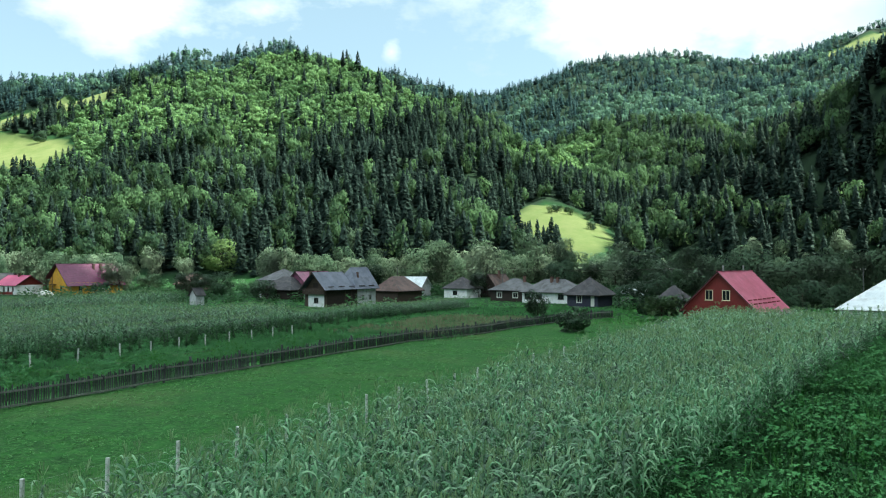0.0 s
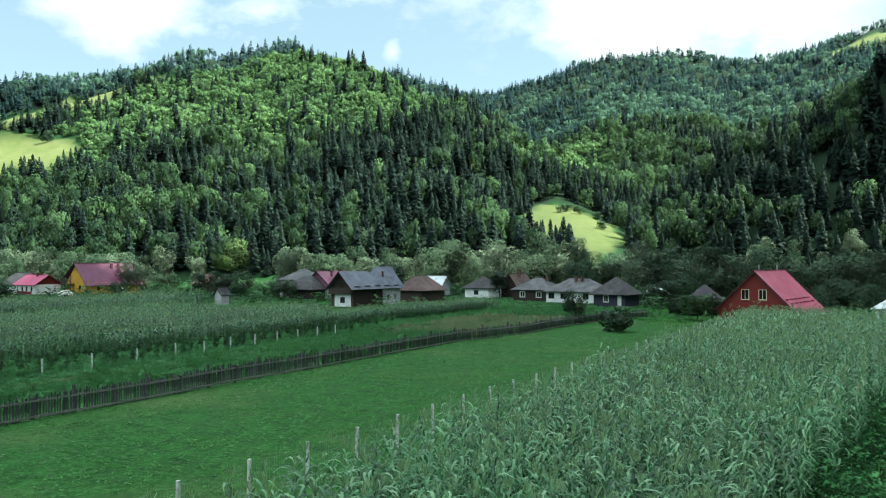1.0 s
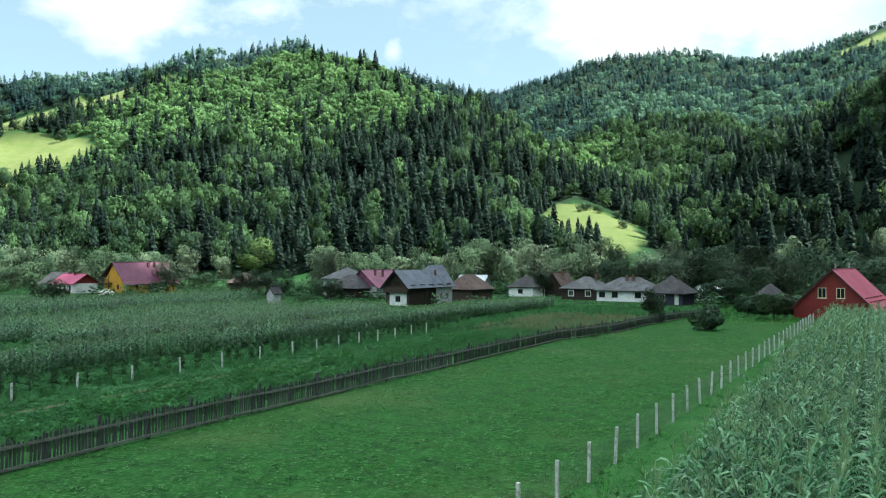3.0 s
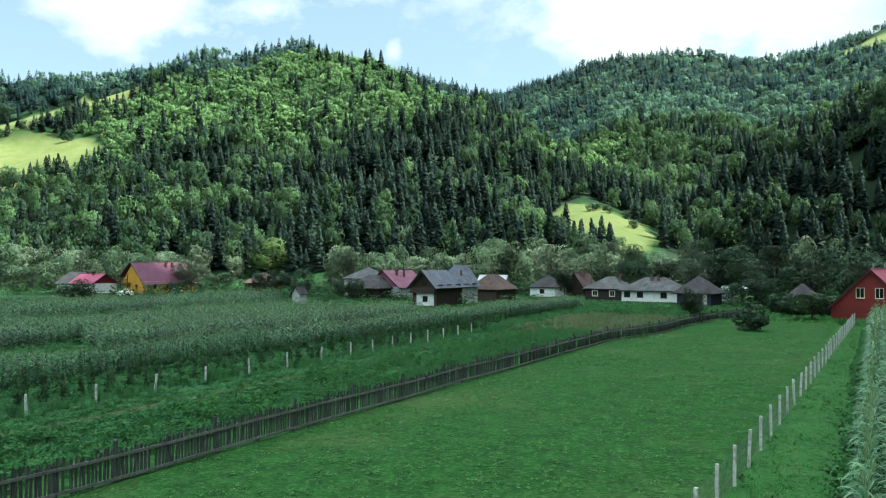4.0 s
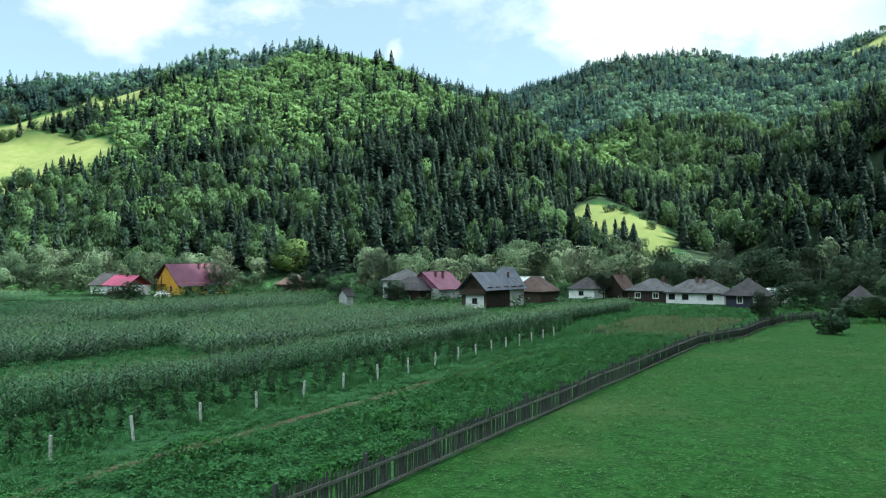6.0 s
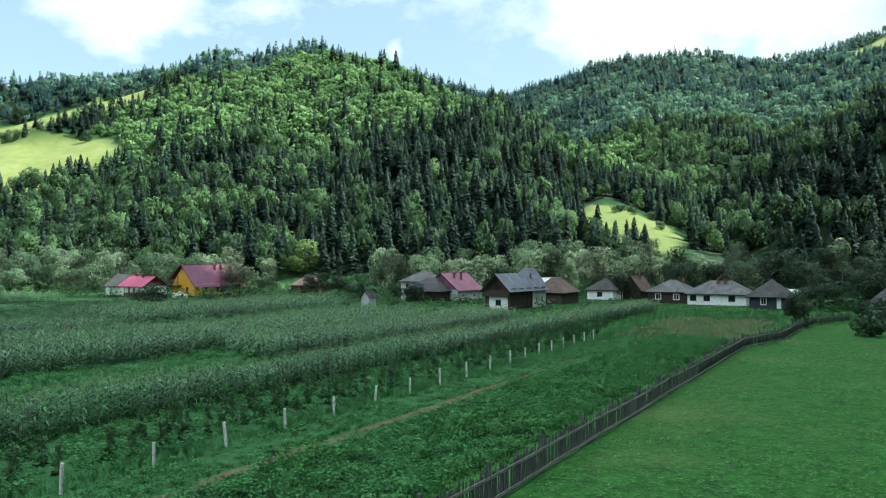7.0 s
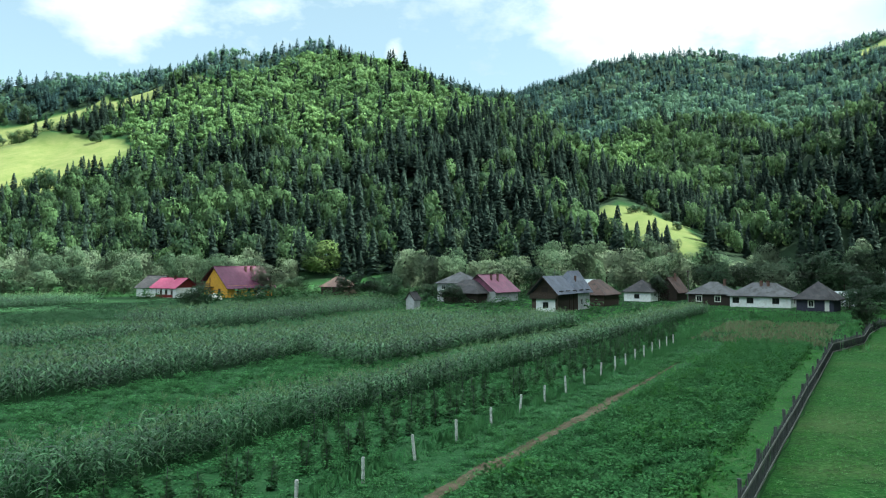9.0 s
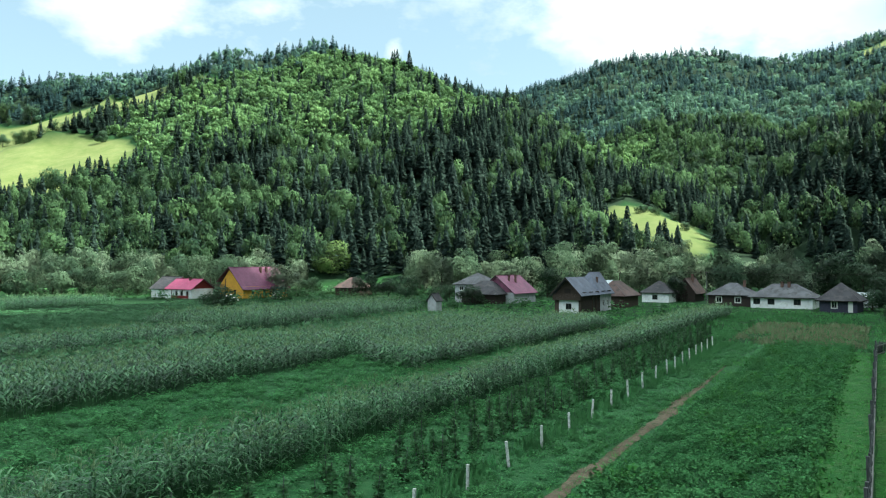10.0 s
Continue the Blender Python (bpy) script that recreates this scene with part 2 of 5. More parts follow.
ROOF_GREY = roofing("slate_grey_sheet", (0.10, 0.115, 0.16), (0.155, 0.175, 0.23), (0.085, 0.092, 0.12), 0.6, 3.0)
ROOF_DARK = roofing("dark_shingle", (0.028, 0.027, 0.032), (0.055, 0.053, 0.06), (0.085, 0.08, 0.08), 0.85, 3.0)
ROOF_MID = roofing("grey_asbestos_tile", (0.07, 0.072, 0.08), (0.125, 0.127, 0.138), (0.05, 0.05, 0.05), 0.8, 3.0)
ROOF_BROWN = roofing("rusty_brown_tile", (0.075, 0.045, 0.042), (0.135, 0.085, 0.075), (0.05, 0.042, 0.04), 0.75, 3.0)
ROOF_WINE = roofing("wine_red_sheet", (0.125, 0.03, 0.075), (0.175, 0.05, 0.105), (0.11, 0.035, 0.07), 0.6, 3.0)
ROOF_PINK = roofing("faded_wine_sheet", (0.19, 0.055, 0.115), (0.27, 0.095, 0.16), (0.16, 0.07, 0.11), 0.6, 3.0)
ROOF_RED = roofing("red_sheet", (0.33, 0.035, 0.11), (0.42, 0.06, 0.15), (0.28, 0.05, 0.11), 0.6, 3.0)
ROOF_ROSE = roofing("rose_red_sheet", (0.42, 0.09, 0.15), (0.52, 0.13, 0.21), (0.36, 0.09, 0.14), 0.55, 3.0)
ROOF_WHITE = roofing("pale_sheet", (0.52, 0.57, 0.60), (0.66, 0.70, 0.72), (0.42, 0.45, 0.46), 0.6, 3.0)
RAIL = material("bleached_rail", plank_colour((0.09, 0.09, 0.085), (0.26, 0.26, 0.25)), 0.85, rough_bump(30, 0.4, 0.02))
FRAME = material("white_window_paint", lambda g, p, o: (0.78, 0.77, 0.72), 0.5)
CREAM = material("cream_window_paint", lambda g, p, o: (0.72, 0.64, 0.45), 0.5)
DARK_FRAME = material("dark_window_paint", lambda g, p, o: (0.06, 0.05, 0.045), 0.5)
GLASS = material("window_glass", lambda g, p, o: (0.015, 0.018, 0.02), 0.06)
BRICK = material("chimney_brick", two_scale((0.11, 0.065, 0.055), (0.18, 0.11, 0.09), (0.07, 0.055, 0.05), 3.0, 6.0), 0.9)
TARP = material("white_tarpaulin", two_scale((0.62, 0.62, 0.56), (0.74, 0.74, 0.68), (0.5, 0.48, 0.36), 1.0, 3.0), 0.5, rough_bump(3, 0.6, 0.1))

# ---- mesh helpers ----


def tri_mesh(name, verts, tris, mat, tone=None, attr="tone", outward=None):
    """One mesh from arrays of places and triangles, with a value a corner point and the way that its clump of leaves faces."""
    me = bpy.data.meshes.new(name)
    verts = np.ascontiguousarray(verts, dtype=np.float32)
    tris = np.ascontiguousarray(tris, dtype=np.int32)
    me.vertices.add(len(verts))
    me.vertices.foreach_set("co", verts.ravel())
    me.loops.add(len(tris) * 3)
    me.loops.foreach_set("vertex_index", tris.ravel())
    me.polygons.add(len(tris))
    me.polygons.foreach_set("loop_start", np.arange(0, len(tris) * 3, 3, dtype=np.int32))
    me.update(calc_edges=True)
    me.materials.append(mat)
    if tone is not None:
        me.attributes.new(attr, "FLOAT", "POINT").data.foreach_set("value", np.ascontiguousarray(tone, dtype=np.float32))
    if outward is not None:
        me.attributes.new("outward", "FLOAT_VECTOR", "POINT").data.foreach_set("vector", np.ascontiguousarray(outward, dtype=np.float32).ravel())
    return me


def scatter(templates, places, sizes, turns, tones, pick):
    """Many copies of the templates (places, triangles, outward directions) joined into arrays: at places, by sizes (across, up), turned about z."""
    vs, fs, ts, ns, base = [], [], [], [], 0
    for k, (tv, tf, tn) in enumerate(templates):
        sel = np.where(pick == k)[0]
        if not len(sel):
            continue
        c, s = np.cos(turns[sel])[:, None], np.sin(turns[sel])[:, None]
        w, h = sizes[sel, 0][:, None], sizes[sel, 1][:, None]
        x = (tv[None, :, 0] * c - tv[None, :, 1] * s) * w + places[sel, 0][:, None]
        y = (tv[None, :, 0] * s + tv[None, :, 1] * c) * w + places[sel, 1][:, None]
        z = tv[None, :, 2] * h + places[sel, 2][:, None]
        vs.append(np.stack([x, y, z], -1).reshape(-1, 3))
        n = len(tv)
        fs.append((tf[None] + (np.arange(len(sel)) * n)[:, None, None] + base).reshape(-1, 3))
        ts.append(np.repeat(tones[sel], n))
        ns.append(np.stack([tn[None, :, 0] * c - tn[None, :, 1] * s, tn[None, :, 0] * s + tn[None, :, 1] * c, np.broadcast_to(tn[None, :, 2], x.shape)], -1).reshape(-1, 3))
        base += n * len(sel)
    return np.concatenate(vs), np.concatenate(fs), np.concatenate(ts), np.concatenate(ns)


def stuff(name, mesh, label, category):
    return tagged(new(name, mesh), label, category, kind="stuff")


def spruce_template(tiers, arms, seed, broad=0.48):
    """A spruce one metre high and one across: drooping boughs in a spiral round a stem."""
    r = np.random.RandomState(seed)
    v, f, way = [], [], []
    total = tiers * arms
    for i in range(tiers):
        for j in range(arms):
            h = 0.03 + 0.92 * ((i * arms + j + r.rand()) / total) ** 1.08
            reach = 0.5 * (1 - h) ** 0.82
            a = (i * arms + j) * 2.4 + r.rand() * 0.8
            l = reach * (0.6 + 0.5 * r.rand())
            drop = 0.03 + 0.05 * r.rand()
            wd = broad * l + 0.014
            n = len(v)
            ca, sa = math.cos(a), math.sin(a)
            k = 0.25 + 0.3 * r.rand()
            v += [(ca * l * k - sa * wd, sa * l * k + ca * wd, h + 0.02 - drop * r.rand()), (ca * l, sa * l, h - drop), (ca * l * k + sa * wd, sa * l * k - ca * wd, h + 0.02 - drop * r.rand())]
            f.append((n, n + 1, n + 2))
            o = np.array((ca, sa, 0.55)) + r.normal(size=3) * 0.3
            o /= np.linalg.norm(o)
            way += [o] * 3
    n = len(v)
    for j in range(3):
        v.append((0.03 * math.cos(j * 2.1), 0.03 * math.sin(j * 2.1), -0.05))
        way.append((math.cos(j * 2.1), math.sin(j * 2.1), 0))
    v.append((0, 0, 1.0))
    way.append((0, 0, 1))
    f += [(n, n + 1, n + 3), (n + 1, n + 2, n + 3), (n + 2, n, n + 3)]
    return np.array(v), np.array(f), np.array(way)


def crown_template(lobes, leaves, size, seed, low=0.12, spread=0.36):
    """A broad crown one metre high and about one across: clumps of leaves on the outside of several lobes."""
    r = np.random.RandomState(seed)
    cs = [(0, 0, 0.60, 0.30)]
    for i in range(lobes - 1):
        a, h = r.rand() * 6.283, low + 0.2 + (0.62 - low) * r.rand()
        rad = 0.17 + 0.10 * r.rand()
        reach = spread * (1.15 - abs(h - 0.45))
        cs.append((math.cos(a) * reach * (0.55 + 0.45 * r.rand()), math.sin(a) * reach * (0.55 + 0.45 * r.rand()), h, rad))
    v, f, way = [], [], []
    for i in range(leaves):
        cx, cy, cz, rad = cs[i % lobes]
        d = r.normal(size=3)
        d /= np.linalg.norm(d)
        d[2] = d[2] * 0.9 + 0.12
        p = np.array((cx, cy, cz)) + d * rad * (0.8 + 0.28 * r.rand())
        if p[2] > 1.0:
            p[2] = 1.0
        n = d + r.normal(size=3) * 0.34
        n /= np.linalg.norm(n)
        u = np.cross(n, (0.3, 0.2, 0.9))
        u /= np.linalg.norm(u)
        w = np.cross(n, u)
        k = len(v)
        s = size * (0.7 + 0.6 * r.rand())
        a = r.rand() * 6.283
        for q in range(3):
            b = a + q * 2.094 + r.rand() * 0.5
            v.append(tuple(p + (u * math.cos(b) + w * math.sin(b)) * s))
        f.append((k, k + 1, k + 2))
        o = d + 0.5 * (p - np.array((0, 0, 0.45))) / 0.5 + r.normal(size=3) * 0.15
        way += [o / np.linalg.norm(o)] * 3
    return np.array(v), np.array(f), np.array(way)


def box(bm, x0, x1, y0, y1, z0, z1):
    vs = [bm.verts.new((x, y, z)) for z in (z0, z1) for x, y in ((x0, y0), (x1, y0), (x1, y1), (x0, y1))]
    for q in ((3, 2, 1, 0), (4, 5, 6, 7), (0, 1, 5, 4), (1, 2, 6, 5), (2, 3, 7, 6), (3, 0, 4, 7)):
        bm.faces.new([vs[i] for i in q])
    return vs


def slab(bm, corners, thick):
    """A plate of some thickness under a flat outline, given anticlockwise seen from its upper side."""
    c = [Vector(p) for p in corners]
    n = (c[1] - c[0]).cross(c[2] - c[0]).normalized()
    top = [bm.verts.new(p) for p in c]
    low = [bm.verts.new(p - n * thick) for p in c]
    bm.faces.new(top)
    bm.faces.new(low[::-1])
    for i in range(len(c)):
        j = (i + 1) % len(c)
        bm.faces.new((top[j], top[i], low[i], low[j]))


def part(name, bm, mat, parent=None, label=""):
    me = bpy.data.meshes.new(name)
    bmesh.ops.recalc_face_normals(bm, faces=bm.faces)
    bm.to_mesh(me)
    bm.free()
    me.materials.append(mat)
    ob = new(name, me)
    ob.parent = parent
    if label:
        ob["label"] = label
    return ob


def empty(name, x, y, z, turn=0.0):
    e = new(name)
    e.matrix_basis = pose(x, y, z, 0, 0, turn)
    return e


# ---- the ground: one sheet, the valley floor with its hills ----
# ridges: points (X, Y, height) in valley axes, with the slope of their sides
RIDGES = [
    # the main hill: its right-hand shoulder, its summit ridge and the spurs of its front
    (0.52, [(-205, 958, 262), (-145, 850, 228), (-99, 760, 195), (-64, 700, 167), (-33, 640, 139), (-16, 590, 114), (7, 545, 91), (23, 510, 70), (37, 475, 54), (46, 450, 43), (56, 432, 39)]),
    (0.42, [(56, 432, 39), (66, 380, 23), (72, 340, 12), (76, 305, 0)]),
    (0.45, [(-205, 958, 262), (-165, 820, 205), (-120, 700, 155), (-80, 580, 108), (-52, 480, 73), (-34, 420, 50), (-6, 370, 32), (18, 335, 21), (36, 305, 6)]),
    (0.45, [(-205, 958, 262), (-200, 760, 178), (-180, 600, 112), (-150, 500, 73), (-125, 435, 43), (-106, 390, 25), (-95, 340, 2)]),
    (0.48, [(-330, 940, 222), (-300, 720, 152), (-262, 575, 96), (-250, 510, 62), (-228, 455, 33), (-212, 405, 4)]),
    (0.48, [(-205, 958, 262), (-232, 958, 262), (-275, 930, 248), (-330, 940, 222), (-436, 990, 240), (-507, 990, 230), (-600, 960, 224), (-900, 900, 200)]),
    (0.48, [(-400, 980, 238), (-372, 760, 150), (-350, 620, 106), (-330, 540, 74), (-312, 490, 50), (-292, 435, 10)]),
    # the far skyline
    (0.45, [(-420, 1550, 300), (-190, 1500, 362), (-84, 1420, 345), (10, 1500, 312), (20, 1700, 360)]),
    (0.42, [(20, 1700, 360), (180, 1700, 385), (320, 1500, 395), (430, 1500, 402), (600, 1470, 378), (740, 1320, 405), (950, 1200, 450)]),
    (0.42, [(430, 1500, 402), (300, 1100, 250), (190, 800, 150), (165, 690, 104), (145, 600, 71), (128, 525, 42)]),
    (0.42, [(740, 1320, 405), (480, 900, 215), (330, 640, 120)]),
    # the dark spur of the right-hand mountain
    (0.72, [(116, 440, 32), (145, 438, 51), (170, 436, 66), (190, 430, 79), (212, 420, 94)]),
    (0.55, [(145, 400, 38), (150, 358, 27), (165, 320, 15), (180, 300, 5)]),
    # its steep rise out of view, added to keep the spur shaded
    (1.90, [(212, 420, 94), (265, 398, 150), (345, 380, 280), (450, 375, 400)]),
    # unseen mountain outside the view, added at the right to shade the fields
    (10.0, [(520, 222, 798), (520, 150, 810), (525, 60, 815)]),
    (2.00, [(525, 60, 815), (560, -250, 740)]),
    (0.50, [(-900, 500, 120), (-800, 0, 150), (-500, -500, 160), (100, -650, 170), (450, -620, 200)]),
    (2.00, [(560, -250, 740), (540, -480, 420), (450, -620, 200)]),
]


def ridge_samples():
    out = []
    for k, pts in RIDGES:
        for (xa, ya, za), (xb, yb, zb) in zip(pts, pts[1:]):
            n = max(2, int(math.hypot(xb - xa, yb - ya) / 25))
            for i in range(n + 1):
                t = i / n
                out.append((xa + (xb - xa) * t, ya + (yb - ya) * t, za + (zb - za) * t, k))
    return np.array(out)


SAMPLES = ridge_samples()


def wobble(X, Y):
    """Gullies and knolls."""
    w = np.zeros_like(X)
    for amp, l, ax, ay, ph in ((4, 140, 1, 0.4, 0.3), (3.5, 95, -0.5, 1, 1.7), (2.6, 60, 0.9, -0.7, 4.0), (2, 37, 0.6, 1, 2.2), (1.2, 23, 1, 0.2, 0.9)):
        w = w + amp * np.sin((X * ax + Y * ay) * 6.283 / l + ph + 1.3 * np.sin((X * ay - Y * ax) * 6.283 / (l * 1.7)))
    return w


def height(X, Y):
    """The ground's height at places in valley axes."""
    X, Y = np.asarray(X, float), np.asarray(Y, float)
    best = np.full(X.shape, -1e9)
    for x, y, z, k in SAMPLES:
        best = np.maximum(best, z - k * (np.sqrt((X - x) ** 2 + (Y - y) ** 2 + 225) - 15))
    best = best + wobble(X, Y) * np.clip(best / 60, 0, 1) ** 2 * (1 - 0.8 * hay(X, Y))
    best = np.maximum(best, 0.0)
    return best * best / (best + 3.0)


def blob(X, Y, cx, cy, rx, ry, turn=0.0):
    c, s = math.cos(radians(turn)), math.sin(radians(turn))
    u, v = ((X - cx) * c + (Y - cy) * s) / rx, (-(X - cx) * s + (Y - cy) * c) / ry
    return np.clip((1 - np.hypot(u, v)) * 5, 0, 1)


def hay(X, Y):
    """Where the hills are mown."""
    m = blob(X, Y, -326, 535, 76, 80, 20)
    m = np.maximum(m, blob(X, Y, -400, 640, 56, 70, 0))
    m = np.maximum(m, blob(X, Y, -420, 725, 124, 88, 25))
    m = np.maximum(m, 0.75 * blob(X, Y, 57, 396, 31, 74, -10))
    m = np.maximum(m, 0.3 * blob(X, Y, 140, 290, 50, 14, -8))
    m = np.maximum(m, blob(X, Y, -345, 800, 70, 22, 15))
    m = np.maximum(m, blob(X, Y, 640, 1190, 90, 60, 30))
    return m


def build_ground():
    gx = np.concatenate([np.arange(-1300, -500, 20), np.arange(-500, 420, 10), np.arange(420, 1301, 20)])
    gy = np.concatenate([np.arange(-800, -40, 20), np.arange(-40, 760, 10), np.arange(760, 2001, 20)])
    X, Y = np.meshgrid(gx, gy)
    Z = height(X, Y)
    x, y = strip(X, Y)
    n, m = X.shape
    i = (np.arange(n - 1)[:, None] * m + np.arange(m - 1)[None]).ravel()
    tris = np.concatenate([np.stack([i, i + 1, i + m + 1], -1), np.stack([i, i + m + 1, i + m], -1)])
    me = tri_mesh("ground", np.stack([x, y, Z], -1).reshape(-1, 3), tris, GROUND, np.where((Z > 3.0) & (hay(X, Y) <= 0), -1.0, hay(X, Y)).ravel(), "hay")
    me.polygons.foreach_set("use_smooth", np.ones(len(me.polygons), dtype=bool))
    return tagged(new("ground", me), "green valley floor rising into wooded hills with mown clearings", "ground", kind="structure")


build_ground()


def field(name, x0, x1, y0, y1, z, mat, label, cell=1.0, relief=0.04, ragged=0.15):
    """A bed of the field: a low uneven sheet with ragged long edges."""
    nx, ny = max(2, int((x1 - x0) / cell)), max(2, int((y1 - y0) / cell))
    bm = bmesh.new()
    rows = []
    for j in range(ny + 1):
        y = y0 + (y1 - y0) * j / ny
        row = []
        for i in range(nx + 1):
            x = x0 + (x1 - x0) * i / nx
            if i in (0, nx):
                x += ragged * (noise.noise((y * 0.35, x, 3.0)) + 0.6 * noise.noise((y * 1.3, x, 7.0)))
            edge = 0.0 if i in (0, nx) or j in (0, ny) else relief
            row.append(bm.verts.new((x, y, z + edge * (0.6 + noise.noise((x * 0.4, y * 0.4, 1.0))))))
        rows.append(row)
    for a, b in zip(rows, rows[1:]):
        for i in range(nx):
            bm.faces.new((a[i], a[i + 1], b[i + 1], b[i]))
    ob = part(name, bm, mat)
    for p in ob.data.polygons:
        p.use_smooth = True
    return tagged(ob, label, "field", kind="structure")


field("meadow", -41.0, -22.3, -48, 114, 0.012, MEADOW, "bright green mown meadow between two fences", 1.2)
field("lane", -22.3, -18.6, -48, 100, 0.016, LANE, "narrow mown grass lane beside the maize", 0.9)
field("weed_bed", -50.9, -44.0, -48, 68, 0.014, WEEDY, "overgrown dark green weedy bed", 0.9, 0.10)
field("fence_verge", -44.0, -41.1, -48, 70, 0.018, LANE, "strip of mown grass along the wooden fence", 0.9)
field("path_verge", -55.6, -51.0, -48, 74, 0.010, WEEDY, "low green verge beside the dirt path", 0.9)
field("bean_bed", -63.0, -55.6, -48, 92, 0.013, WEEDY, "weedy bed under rows of bean poles", 0.9)
field("low_crop_bed", -83.4, -66.6, -40, 60, 0.013, WEEDY, "bed of low dark green crops", 1.2)


def build_path():
    """The dirt path wanders and breaks up under the weeds."""
    bm = bmesh.new()
    prev = None
    for j in range(0, 140):
        y = -16 + j * 0.5
        mid = -51.55 - 0.021 * (y - 12) + 0.3 * noise.noise((y * 0.13, 0, 0)) + 0.12 * noise.noise((y * 0.6, 3, 0))
        wd = (0.34 + 0.26 * noise.noise((y * 0.33, 5, 0)) + 0.22 * noise.noise((y * 1.7, 9, 0))) * (1.0 if y < 34 else max(0.15, 1 - (y - 34) / 22))
        row = [bm.verts.new((mid + wd * q, y, 0.095 - 0.06 * abs(q) + 0.02 * noise.noise((q, y, 2)))) for q in (-1, -0.5, 0, 0.5, 1)]
        if prev:
            for i in range(4):
                bm.faces.new((prev[i], prev[i + 1], row[i + 1], row[i]))
        prev = row
    return tagged(part("path", bm, SOIL), "worn brown dirt footpath between weedy verges", "path", kind="structure")


build_path()

# ---- woods on the hills ----
SPRUCES = [spruce_template(14, 10, s, 0.42) for s in (1, 2, 3)]
SPRUCES_FRONT = [spruce_template(18, 12, s, 0.38) for s in (11, 12, 13)]
SPRUCES_FAR = [spruce_template(8, 7, s) for s in (4, 5, 6)]
CROWNS = [crown_template(8, 260, 0.068, s) for s in (1, 2, 3, 4)]
CROWNS_FRONT = [crown_template(11, 480, 0.055, s) for s in (1, 2, 3, 4)]
CROWNS_FAR = [crown_template(6, 84, 0.11, s) for s in (5, 6, 7)]


def smooth_noise(X, Y, l, seed):
    return np.array([noise.noise((a / l, b / l, seed)) for a, b in zip(X, Y)])


